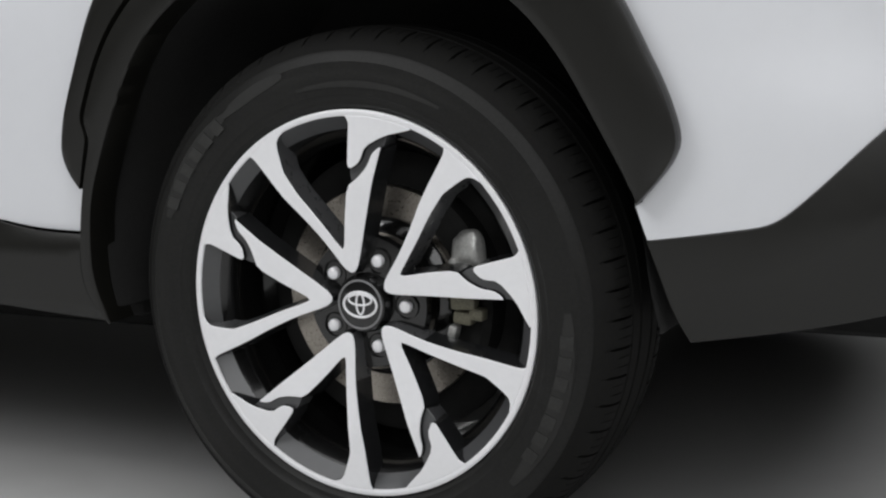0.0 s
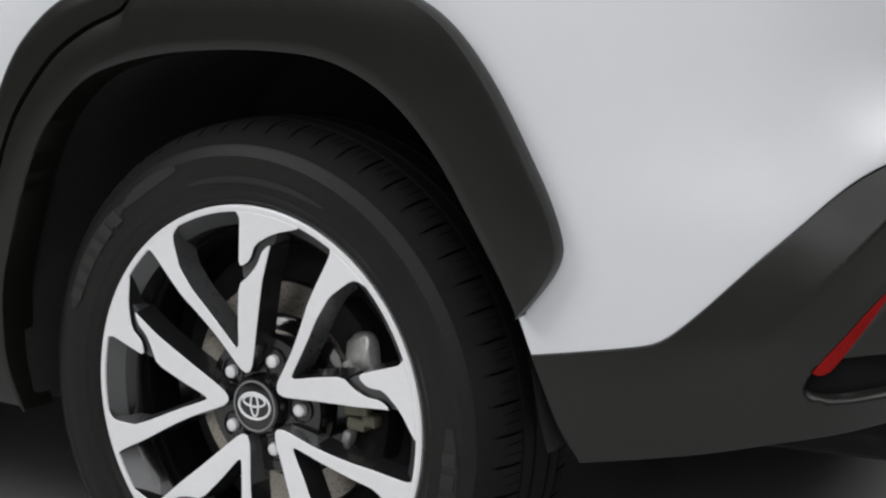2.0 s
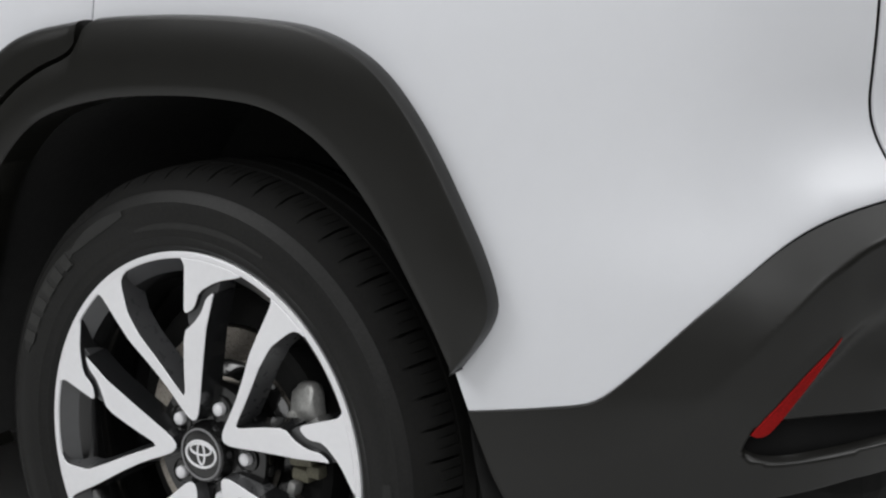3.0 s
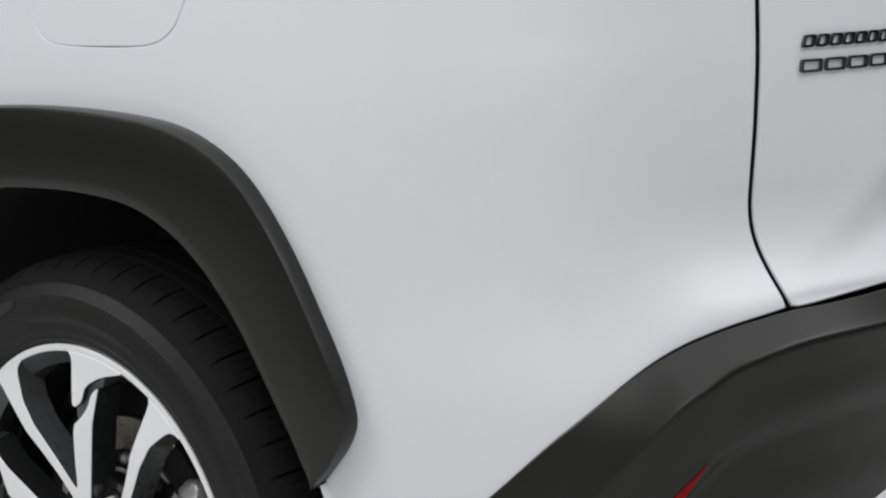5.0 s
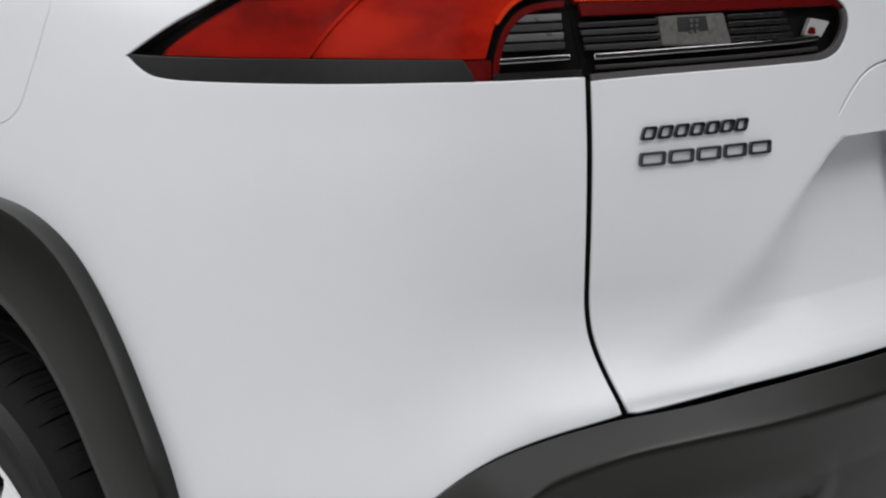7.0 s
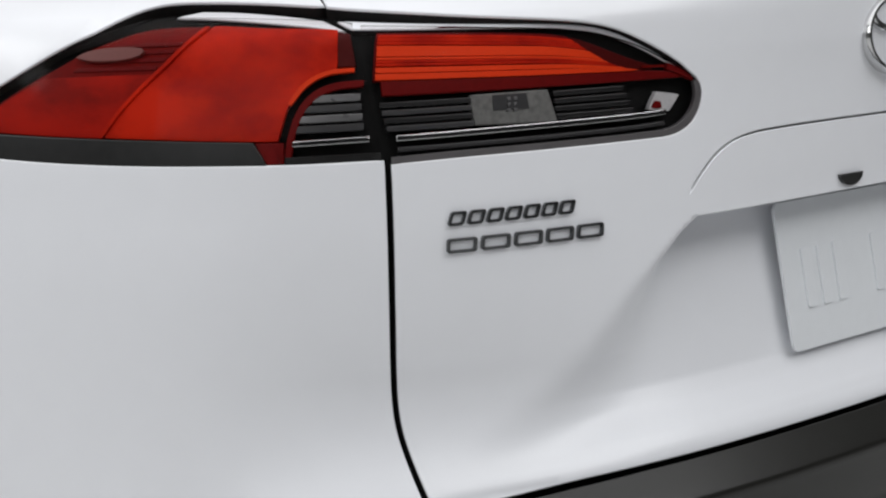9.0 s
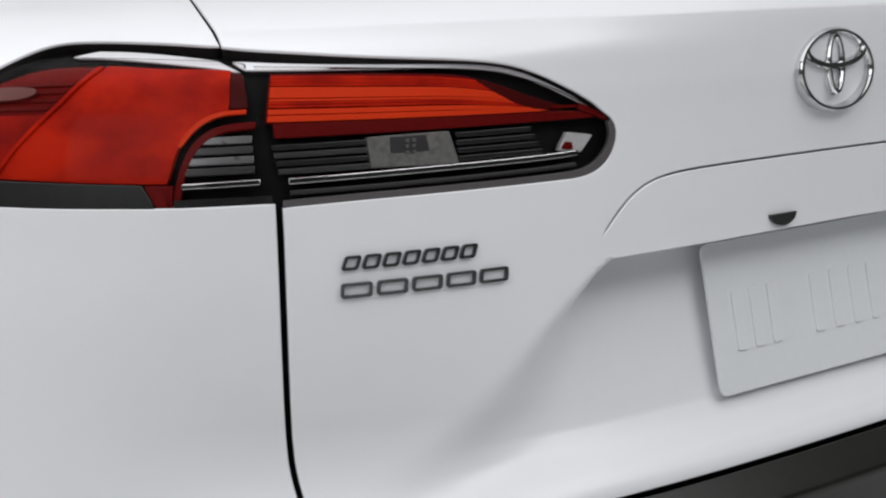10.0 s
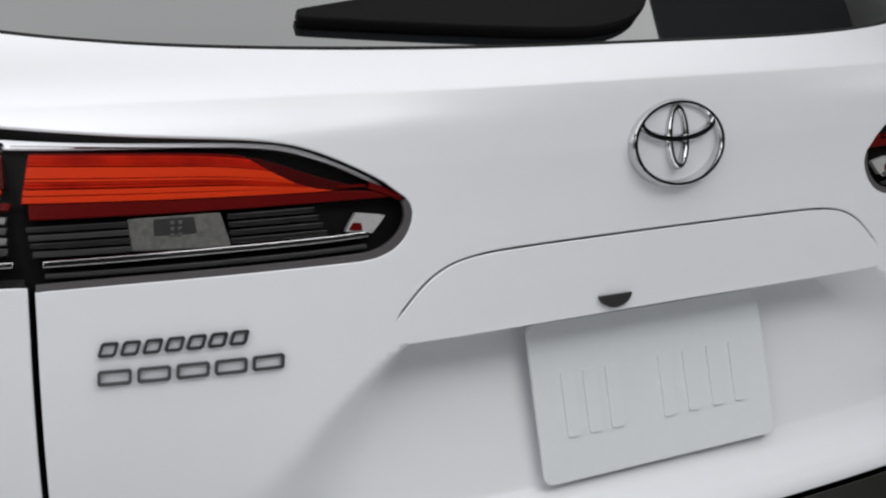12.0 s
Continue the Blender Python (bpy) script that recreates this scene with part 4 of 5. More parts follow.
        panel("led_dot", outline([(u, z), (u + .0028, z)], [(u + .0028, z), (u + .0028, z + .0024)], [(u + .0028, z + .0024), (u, z + .0024)], [(u, z + .0024), (u, z)], gap=.002), SLAT, h, off=-.0042, thick=.002, edge=.0003, mirror=flip, step=.004)
    panel("tip_lamp", outline([(1.088, .976), (1.112, .973)], [(1.112, .973), (1.124, .986)], [(1.124, .986), (1.097, .990)], [(1.097, .990), (1.088, .976)], gap=.004), PALE, h, off=-.006, thick=.005, edge=.001, mirror=flip, step=.005, label="small pale reflector at the lamp tip")
    panel("tip_red", outline([(1.091, .977), (1.1015, .976)], [(1.1015, .976), (1.1005, .981)], [(1.1005, .981), (1.0945, .9815)], [(1.0945, .9815), (1.091, .977)], gap=.003), RED_DEEP, h, off=-.0045, thick=.003, mirror=flip, step=.004)
    clear = outline([(.797, 1.0615), (.813, 1.0), (.829, .9495)], shifted(GATE_LAMP_LOW, .001, .0025), [(1.1, .9505)] + shifted(GATE_LAMP_END[1:-1], -.002, 0) + [(1.132, 1.0062)], [(1.132, 1.0062)] + shifted(GATE_LAMP_TOP[1:], 0, -.001), gap=.008)
    panel("clear_cover", clear, COVER, h, off=-.0005, thick=.006, edge=.0015, mirror=flip, step=.012, label="clear glossy lamp cover")
    edge_run = shifted(GATE_LAMP_LOW, 0, .0012) + [(1.1145, .9507), (1.1300, .9563), (1.1400, .9645), (1.1474, .9772), (1.1488, .9896), (1.1440, .9990)]
    edge_in = [(u, z + .0066) for u, z in GATE_LAMP_LOW[:-1]] + [(1.0970, .9550), (1.1105, .9562), (1.1240, .9610), (1.1340, .9688), (1.1410, .9790), (1.1425, .9890), (1.1395, .9970)]
    panel("lens_edge", outline(edge_run, [edge_run[-1], edge_in[-1]], edge_in[::-1], [edge_in[0], edge_run[0]], gap=.006), GREY_EDGE, h, off=-.0015, thick=.004, edge=.0008, mirror=flip, step=.01, label="grey translucent lens edge")


for flip in (False, True):
    lamp(flip)
    gate_lamp(flip)


# ---------------------------------------------------------------- tailgate fittings
def on_skin(u, z, off=0.0):
    """A frame on the skin: x along u, y up the skin, z outward."""
    p = layer(np.array([u]), np.array([z]), off)[0]
    n = layer_normal(np.array([u]), np.array([z]), off)[0]
    n = Vector(n)
    xax = Vector(skin(np.array([u + .003]), np.array([z]))[0] - skin(np.array([u - .003]), np.array([z]))[0])
    xax = (xax - n * xax.dot(n)).normalized()
    yax = n.cross(xax)
    m = Matrix((xax, yax, n)).transposed().to_4x4()
    m.translation = Vector(p)
    return m


def tube_ring(bm, path, radius, closed=True, seg=8, flat=1.0, m=None):
    """A round bar along a flat path of (x, y, z)."""
    rings = []
    k = len(path)
    for i, p in enumerate(path):
        p = Vector(p)
        a, b = Vector(path[(i - 1) % k if closed else max(i - 1, 0)]), Vector(path[(i + 1) % k if closed else min(i + 1, k - 1)])
        t = (b - a).normalized()
        s = t.cross(Vector((0, 0, 1))).normalized()
        w = s.cross(t).normalized()
        ring = []
        for j in range(seg):
            an = 2 * math.pi * j / seg
            q = p + s * math.cos(an) * radius + w * math.sin(an) * radius * flat
            ring.append(bm.verts.new(m @ q if m else q))
        rings.append(ring)
    for i in range(k if closed else k - 1):
        r, t = rings[i], rings[(i + 1) % k]
        for j in range(seg):
            bm.faces.new((r[j], r[(j + 1) % seg], t[(j + 1) % seg], t[j]))
    if not closed:
        bm.faces.new(rings[0])
        bm.faces.new(rings[-1])


def ellipse(cx, cy, rx, ry, n=56, z=0.0, a0=0.0, a1=360.0):
    full = abs(a1 - a0) >= 360
    return [(cx + rx * math.cos(radians(a0 + (a1 - a0) * i / (n if full else n - 1))), cy + ry * math.sin(radians(a0 + (a1 - a0) * i / (n if full else n - 1))), z) for i in range(n)]


def band_ring(bm, outer, inner, height, m, steps=72, slope=.0021):
    """A raised flat band between two ovals (x, y, half width, half height), with sloped edges."""
    rows = []
    for (cx, cy, rx, ry), grow, z in ((outer, 0, -.008), (outer, 0, height * .35), (outer, -slope, height), (inner, slope, height), (inner, 0, height * .35), (inner, 0, -.008)):
        rows.append([bm.verts.new(m @ Vector(q)) for q in ellipse(cx, cy, rx + grow, ry + grow, steps, z)])
    for p, q in zip(rows, rows[1:]):
        for i in range(steps):
            bm.faces.new((p[i], p[(i + 1) % steps], q[(i + 1) % steps], q[i]))


def oval_mark(name, m, w, h, parent, label):
    """A plain mark of three crossing oval bands."""
    bm = bmesh.new()
    band_ring(bm, (0, 0, w, h), (0, 0, w * .870, h * .845), .0062, m)
    band_ring(bm, (0, h * .46, w * .82, h * .47), (0, h * .525, w * .705, h * .325), .0056, m)
    band_ring(bm, (0, h * .14, w * .235, h * .75), (0, h * .14, w * .120, h * .58), .0050, m)
    return part(name, bm, MARK, parent, label, smooth=True)


emblem = oval_mark("emblem", on_skin(UC + .0015, 1.0288, .0010) @ pose(0, 0, 0, -8), .0604, .0426, car, "chrome emblem of crossing oval rings")


def badge_piece(u0, u1, z0, z1, lean):
    """One raised plain slanted piece of the badge."""
    m = on_skin((u0 + u1) / 2, (z0 + z1) / 2, lambda u, z: foot(u, z) + .0006)
    w, h = (u1 - u0) / 2, (z1 - z0) / 2
    bm = bmesh.new()
    r = .0016
    ring = [(-w, -h + r), (-w + r, -h), (w - r, -h), (w, -h + r), (w, h - r), (w - r, h), (-w + r, h), (-w, h - r)]
    t = .0023
    inner = [(x * (w - t) / w, y * (h - t) / h) for x, y in ring]
    def place(x, y, z):
        return m @ Vector((x + y * lean, y, z))
    of, ob, nf, nb = ([bm.verts.new(place(x, y, z)) for x, y in r_] for r_, z in ((ring, .003), (ring, -.001), (inner, .003), (inner, -.001)))
    for i in range(8):
        j = (i + 1) % 8
        bm.faces.new((of[i], of[j], nf[j], nf[i]))
        bm.faces.new((ob[i], ob[j], of[j], of[i]))
        bm.faces.new((nf[i], nf[j], nb[j], nb[i]))
    return bm


badge_root = None
for count, u0, u1, z0, z1, gap, lean in ((7, .874, .995, .8905, .9025, .0035, .35), (5, .872, 1.026, .8670, .8795, .0045, .08)):
    w = (u1 - u0 + gap) / count
    for k in range(count):
        bm = badge_piece(u0 + k * w, u0 + k * w + w - gap, z0, z1, lean)
        ob = part("badge_piece", bm, DARK_CHROME, badge_root or car, "" if badge_root else "raised dark chrome badge of plain slanted pieces")
        badge_root = badge_root or ob

# camera window under the garnish
bm = bmesh.new()
m = on_skin(1.368, .8905, .003)
arc = [bm.verts.new(m @ Vector((.0195 * math.cos(a), .0125 * math.sin(a), .0006))) for a in np.linspace(math.pi, 2 * math.pi, 20)]
arc2 = [bm.verts.new(m @ Vector((.0195 * math.cos(a), .0125 * math.sin(a), -.006))) for a in np.linspace(math.pi, 2 * math.pi, 20)]
bm.faces.new(arc)
for i in range(20):
    bm.faces.new((arc[i], arc[(i + 1) % 20], arc2[(i + 1) % 20], arc2[i]))
part("camera_window", bm, GLOSS, car, "small dark half-round camera window")

# number plate
plate_m = Matrix.Translation((.7935, .8505, .7885)) @ Euler((0, radians(-9.6), 0)).to_matrix().to_4x4()
bm = bmesh.new()


def rounded(w, h, r, n=5):
    out = []
    for cx, cy, a in ((w - r, h - r, 0), (-w + r, h - r, 90), (-w + r, -h + r, 180), (w - r, -h + r, 270)):
        out += [(cx + r * math.cos(radians(a + 90 * i / n)), cy + r * math.sin(radians(a + 90 * i / n))) for i in range(n + 1)]
    return out


def plate_body(bm, w, h, r, x0, x1, m):
    a = rounded(w, h, r)
    f = [bm.verts.new(m @ Vector((x1, y, z))) for y, z in a]
    e = [bm.verts.new(m @ Vector((x1 - .0006, y * 1.003, z * 1.006))) for y, z in a]
    k = [bm.verts.new(m @ Vector((x0, y * 1.003, z * 1.006))) for y, z in a]
    bm.faces.new(f)
    bm.faces.new(k[::-1])
    for i in range(len(a)):
        j = (i + 1) % len(a)
        bm.faces.new((f[i], f[j], e[j], e[i]))
        bm.faces.new((e[i], e[j], k[j], k[i]))


plate_body(bm, .1524, .0762, .010, -.003, 0, plate_m)
plate = part("number_plate", bm, PLATE, None, "")
plate = tagged(plate, "plain white metal number plate with faint raised bars", "number plate")
for k, (y, w) in enumerate(((-.112, .022), (-.085, .022), (-.057, .022), (.012, .022), (.045, .022), (.078, .022), (.108, .018))):
    bm = bmesh.new()
    plate_body(bm, w / 2 * .72, .031, .003, -.001, .0020, plate_m @ Matrix.Translation((0, y, -.004)))
    part("embossed_bar", bm, PLATE_MARK, plate)

# rear window, side windows, roof
rim_glass = outline(gl, [(2 * UC - .752, 1.153), (2 * UC - .80, 1.42)], [(2 * UC - .80, 1.42), (.80, 1.42)], [(.80, 1.42), (.752, 1.153)])
panel("rear_window", [tuple(p) for p in rim_glass], GLASS, car, off=-.004, thick=.006, edge=.0005, step=.03, label="dark tinted rear window")
seal = outline(shifted(gl, 0, -.001), [(2 * UC - .752, 1.152), (2 * UC - .752, 1.157)], shifted(gl, 0, .0045)[::-1], [(.752, 1.157), (.752, 1.152)], gap=.01)
panel("window_seal", seal, DARK, car, off=-.002, thick=.006, step=.01, label="black rubber window seal")
for flip in (False, True):
    pillar = outline([(-.137, 1.183), (.2, 1.183), (.55, 1.183), (.709, 1.153)], [(.709, 1.153), (.75, 1.42)], [(.75, 1.42), (.45, 1.42), (.38, 1.183 + .02)], [(.38, 1.203), (-.137, 1.203), (-.137, 1.183)])
    panel("rear_pillar", pillar, PAINT, car, mirror=flip)
    gate_frame = outline([(.713, 1.153), (.735, 1.161), (.751, 1.156)], [(.751, 1.156), (.799, 1.42)], [(.799, 1.42), (.754, 1.42)], [(.754, 1.42), (.713, 1.153)])
    panel("window_frame", gate_frame, PAINT, car, mirror=flip)
    side = outline([(-1.85, 1.19), (.37, 1.205)], [(.37, 1.205), (.44, 1.42)], [(.44, 1.42), (-1.35, 1.42)], [(-1.35, 1.42), (-1.85, 1.19)])
    panel("side_window", side, GLASS, car, off=-.004, thick=.005, mirror=flip, step=.04)
ROOF_FRONT = -1.38
bm = bmesh.new()
us = np.concatenate([np.linspace(ROOF_FRONT, .7, 30), np.linspace(.72, UC, 24)])
rows = []
for z, k in ((1.42, 1), (1.47, 1), (1.51, 1), (1.535, .93), (1.55, .7), (1.556, .35), (1.557, 0)):
    q = skin(us, np.full(us.shape, min(z, 1.51)))
    left = [bm.verts.new((p[0] if k == 1 else ROOF_FRONT + (p[0] - ROOF_FRONT) * (.97 + .03 * k), YC + (p[1] - YC) * k, z - .02 * (p[0] > .3) * (p[0] - .3))) for p in q]
    right = [bm.verts.new((v.co.x, 2 * YC - v.co.y, v.co.z)) for v in left[::-1][1:]]
    rows.append(left + right)
for a, b in zip(rows, rows[1:]):
    for i in range(len(a) - 1):
        bm.faces.new((a[i], a[i + 1], b[i + 1], b[i]))
bmesh.ops.remove_doubles(bm, verts=bm.verts, dist=1e-4)
part("roof", bm, PAINT, car, "white roof", smooth=True)
bm = bmesh.new()
xs = np.linspace(NOSE + .01, -1.90, 26)
rows = []
for x in xs:
    z0 = float(np.interp(x, [NOSE, -3.1, -2.6, -1.9], [.86, .93, .99, 1.03]))
    half = YC - float(skin(np.array([x]), np.array([z0]))[0][1])
    rows.append([bm.verts.new((x, YC + half * t, z0 + (.05 + .04 * (x + 3.4) / 1.5) * (1 - t * t) * min(1, (x - NOSE) / .3))) for t in np.linspace(-1, 1, 15)])
for a, b in zip(rows, rows[1:]):
    for i in range(14):
        bm.faces.new((a[i], a[i + 1], b[i + 1], b[i]))
part("bonnet", bm, PAINT, car, smooth=True)
bm = bmesh.new()
rows = []
for t in np.linspace(0, 1, 8):
    x, z, w = -1.93 + .56 * t, 1.05 + .47 * t, .80 - .16 * t
    rows.append([bm.verts.new((x - .12 * (1 - k * k), YC + w * k, z + .03 * (1 - k * k))) for k in np.linspace(-1, 1, 13)])
for a, b in zip(rows, rows[1:]):
    for i in range(12):
        bm.faces.new((a[i], a[i + 1], b[i + 1], b[i]))
part("windscreen", bm, GLASS, car, smooth=True)

# wiper
wiper_low = [(1.0599, 1.1540), (1.1544, 1.1468), (1.2482, 1.1406), (1.3441, 1.1357), (1.3968, 1.1392), (1.4343, 1.1483), (1.4564, 1.1619), (1.4754, 1.1847)]
wiper_top = [(1.4754, 1.1847), (1.4600, 1.1960), (1.2979, 1.1897), (1.1611, 1.1710), (1.0996, 1.1635), (1.0600, 1.1590)]
panel("wiper", outline(wiper_low, wiper_top, [(1.0600, 1.1590), (1.0599, 1.1540)], gap=.006), WIPER, car, off=.010, thick=.012, edge=.003, step=.008, label="black rear wiper arm lying on the window")


# ---------------------------------------------------------------- wheel
def polar(r, deg, axis):
    a = radians(axis + deg)
    return (r * math.cos(a), r * math.sin(a))


def face_y(x, z):
    return float(np.interp(math.hypot(x, z), [.03, .07, .16, .24], [-.013, -.0165, -.0265, -.0228]))


def plate_piece(bm, pts, depth, draft=.0, front=0, wall=1, lit=None, chamfer=.0008, lower=0.0, soft=1, gap=.005):
    """A flat piece of the wheel face: front with a small chamfer, walls running back."""
    p = list(pts)
    for _ in range(soft):
        q = []
        for a, b in zip(p, p[1:] + p[:1]):
            q += [(a[0] * .8 + b[0] * .2, a[1] * .8 + b[1] * .2), (a[0] * .2 + b[0] * .8, a[1] * .2 + b[1] * .8)]
        p = q
    if area(p) < 0:
        p = p[::-1]
    p = spaced(p + p[:1], gap)[:-1]
    q = np.array(p)
    tan = np.roll(q, -1, 0) - np.roll(q, 1, 0)
    out = np.stack([tan[:, 1], -tan[:, 0]], -1)
    out /= np.linalg.norm(out, axis=1, keepdims=True)
    g = np.stack(np.meshgrid(np.arange(-.25, .25, .012), np.arange(-.25, .25, .012)), -1).reshape(-1, 2)
    g = g[distance(p, g) > .006]
    fr = q - out * chamfer
    pts2 = [Vector(v) for v in fr] + [Vector(v) for v in g]
    vs, _, fs, *_ = mathutils_cdt(pts2, [(i, (i + 1) % len(fr)) for i in range(len(fr))], [], 1, 1e-7)
    top = [bm.verts.new((v[0], face_y(*v) + lower, v[1])) for v in vs]
    for f in fs:
        try:
            bm.faces.new([top[i] for i in f]).material_index = front
        except ValueError:
            pass
    a = top[:len(fr)]
    b = [bm.verts.new((x, face_y(x, z) + lower + chamfer, z)) for x, z in q]
    c = [bm.verts.new((x + o[0] * draft, face_y(x, z) + lower + depth, z + o[1] * draft)) for (x, z), o in zip(q, out)]
    k = len(q)
    for i in range(k):
        j = (i + 1) % k
        bm.faces.new((a[i], a[j], b[j], b[i])).material_index = front
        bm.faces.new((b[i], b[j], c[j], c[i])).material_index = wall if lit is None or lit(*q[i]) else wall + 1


def build_wheel(m, outer):
    """Five V-shaped spokes, each with a plain and a hooked arm. m places its centre; outer: y points inboard."""
    root = link("wheel", bpy.data.meshes.new("wheel"), [GUN], car, "five-spoke two-tone alloy wheel")
    bm = bmesh.new()
    lathe(bm, [(.2425, -.0215), (.2365, -.0205), (.2335, -.017), (.2195, -.004)], 120)
    bmesh.ops.remove_doubles(bm, verts=bm.verts, dist=1e-5)
    bmesh.ops.recalc_face_normals(bm, faces=bm.faces)
    bm.to_mesh(root.data)
    bm.free()
    for p in root.data.polygons:
        p.use_smooth = True
    root.data.set_sharp_from_angle(angle=radians(35))
    root.matrix_world = m
    bm = bmesh.new()
    lathe(bm, [(.0, .003), (.05, .003), (.084, .005), (.088, .012), (.086, .05), (.0, .05)], 60)
    part("hub_face", bm, GLOSS, root, "dark glossy hub face", smooth=True)
    bm = bmesh.new()
    lathe(bm, [(.2195, -.004), (.211, .006), (.207, .014), (.204, .022), (.200, .10), (.205, .19), (.225, .195)], 120)
    part("barrel", bm, GLOSS, root, "black inner rim barrel", smooth=True)
    bm = bmesh.new()
    lathe(bm, [(.2360, -.0190), (.2366, -.0222), (.2385, -.0232), (.2425, -.0232), (.2445, -.0220), (.2448, -.016)], 160)
    part("rim_lip", bm, SILVER, root, "thin silver rim lip", smooth=True)
    rim = .2372
    for k in range(5):
        ax = 34.5 + 72 * k
        v = [(rim, 22.6), (.2342, 22.0), (.225, 21.5), (.178, 20.5), (.130, 17.3), (.095, 14), (.05, 8), (.041, 0), (.041, -9), (.050, -17), (.110, -25.3), (.197, -28.9), (.206, -29.3), (.195, -26.0), (.176, -24.3), (.161, -20.3), (.150, -14.3), (.110, -9.5), (.078, -3.5), (.0715, -.5), (.078, 2.2), (.119, 8.9), (.160, 12.7), (.188, 13.9), (.1935, 13.9), (.219, 12.2), (.229, 11.3), (.2338, 9.6), (.2352, 8.0), (rim, 7.2), (rim, 10), (rim, 13), (rim, 17)]
        bm = bmesh.new()
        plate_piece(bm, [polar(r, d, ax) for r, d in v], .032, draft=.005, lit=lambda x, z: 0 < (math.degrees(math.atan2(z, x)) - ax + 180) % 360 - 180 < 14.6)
        spoke = part("spoke", bm, [SILVER, SIDE_LIT, SIDE_SHADED], root, "machined silver V spoke with dark sides")
        h = [(rim, -15.0), (.2345, -15.3), (.2305, -16.2), (.222, -16.2), (.200, -15.8), (.1695, -15.2), (.180, -21), (.200, -22.6), (.218, -29.5), (.2345, -37.5), (rim, -38), (rim, -30), (rim, -22)]
        bm = bmesh.new()
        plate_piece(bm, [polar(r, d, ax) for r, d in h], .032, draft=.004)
        part("spoke_tip", bm, [SILVER, SIDE_SHADED], root)
        bm = bmesh.new()
        g = [(.235, -17), (.147, -14.6), (.160, -24), (.19, -28.2), (.206, -29.2), (.219, -29.8), (.235, -37)]
        plate_piece(bm, [polar(r, d, ax) for r, d in g], .03, front=0, wall=0, lower=.007, chamfer=.0005)
        part("spoke_groove", bm, GUN, root)
        # lug nut in its seat
        a = radians(-2.06 + 72 * k)
        bm = bmesh.new()
        hexa = [(.0082, .010), (.0082, -.004), (.0074, -.007), (.0040, -.0085), (0, -.0088)]
        lathe(bm, hexa, 14)
        bmesh.ops.transform(bm, matrix=Matrix.Translation((.0571 * math.cos(a), .004, .0571 * math.sin(a))), verts=bm.verts)
        part("lug_nut", bm, SILVER, root, "bright metal lug nut")
        bm = bmesh.new()
        lathe(bm, [(.0165, .0032), (.0165, .0015), (.0150, .0012), (.0145, .012)], 28)
        bmesh.ops.transform(bm, matrix=Matrix.Translation((.0571 * math.cos(a), .0, .0571 * math.sin(a))), verts=bm.verts)
        part("lug_seat", bm, GLOSS, root, smooth=True)
    bm = bmesh.new()
    lathe(bm, [(.0385, .006), (.037, -.006), (.034, -.0125), (.0305, -.0135), (0, -.0140)], 60)
    part("centre_cap", bm, GLOSS, root, "gloss black centre cap", smooth=True)
    bm = bmesh.new()
    lathe(bm, [(.0292, -.0138), (.0296, -.0152), (.0312, -.0152), (.0318, -.0136)], 60)
    part("cap_ring", bm, CAP_EDGE, root, smooth=True)
    bm = bmesh.new()
    mm = Matrix.Translation((0, -.0140, 0)) @ Euler((radians(90), 0, 0)).to_matrix().to_4x4()
    tube_ring(bm, ellipse(0, 0, .0235, .0160, 48), .0017, m=mm)
    tube_ring(bm, ellipse(0, .001, .0055, .0135, 32), .0014, m=mm)
    tube_ring(bm, ellipse(0, .006, .0165, .0068, 40), .0014, m=mm)
    part("cap_mark", bm, SILVER, root, smooth=True)
    # tyre
    prof = [(.236, .0), (.2445, -.0165), (.2475, -.0225), (.252, -.0265), (.2545, -.0262), (.262, -.0305), (.2635, -.0318), (.266, -.0316), (.275, -.0338), (.290, -.0338), (.302, -.0314), (.3032, -.0319), (.3045, -.0308), (.312, -.0266), (.319, -.0206), (.3250, -.0130), (.3290, -.0055), (.3320, .0025), (.3340, .012)]
    bm = bmesh.new()
    lathe(bm, prof, 180)
    lathe(bm, [(.3375, .145), (.335, .155), (.325, .172), (.30, .188), (.27, .19), (.236, .16)], 120)
    part("tyre", bm, RUBBER, root, "black road tyre with worn sidewall", smooth=True)
    # notched shoulders and plain ribs between four grooves
    half = [(-.0232, .3165), (-.0192, .3226), (-.0140, .3276), (-.0072, .3330), (.0005, .3371), (.0100, .3402), (.0200, .3419), (.0318, .3429), (.0324, .3365), (.0358, .3365), (.0364, .3432), (.0560, .3440), (.0566, .3375), (.0626, .3375), (.0632, .3442)]
    lines = half + [(.157 - y, r) for y, r in half[::-1]]
    bm = bmesh.new()
    n = 60
    shares, cuts, fine = [0, .012, .085, .097, .40, .408, .428, .436, .72, .728, .748, .756], [0, 1, 1, 0] + [0] * 8, [0] * 5 + [1, 1, 0, 0, 1, 1, 0]
    rings = []
    for i in range(n):
        for s, c, f in zip(shares, cuts, fine):
            a = 2 * math.pi * (i + s) / n - radians(.6)
            row = []
            for y, r in lines:
                side = min(y, .157 - y)
                if side < .032:
                    r -= c * (.8 + .4 * ((i * 7) % 5) / 4) * float(np.interp(side, [-.0105, -.003, .006, .032], [0, .0036, .0080, .0070])) + f * float(np.interp(side, [.001, .012, .032], [0, .0014, .0014]))
                row.append(bm.verts.new((r * math.cos(a), y, r * math.sin(a))))
            rings.append(row)
    for i in range(len(rings)):
        p, q = rings[i], rings[(i + 1) % len(rings)]
        for j in range(len(lines) - 1):
            bm.faces.new((p[j], q[j], q[j + 1], p[j + 1]))
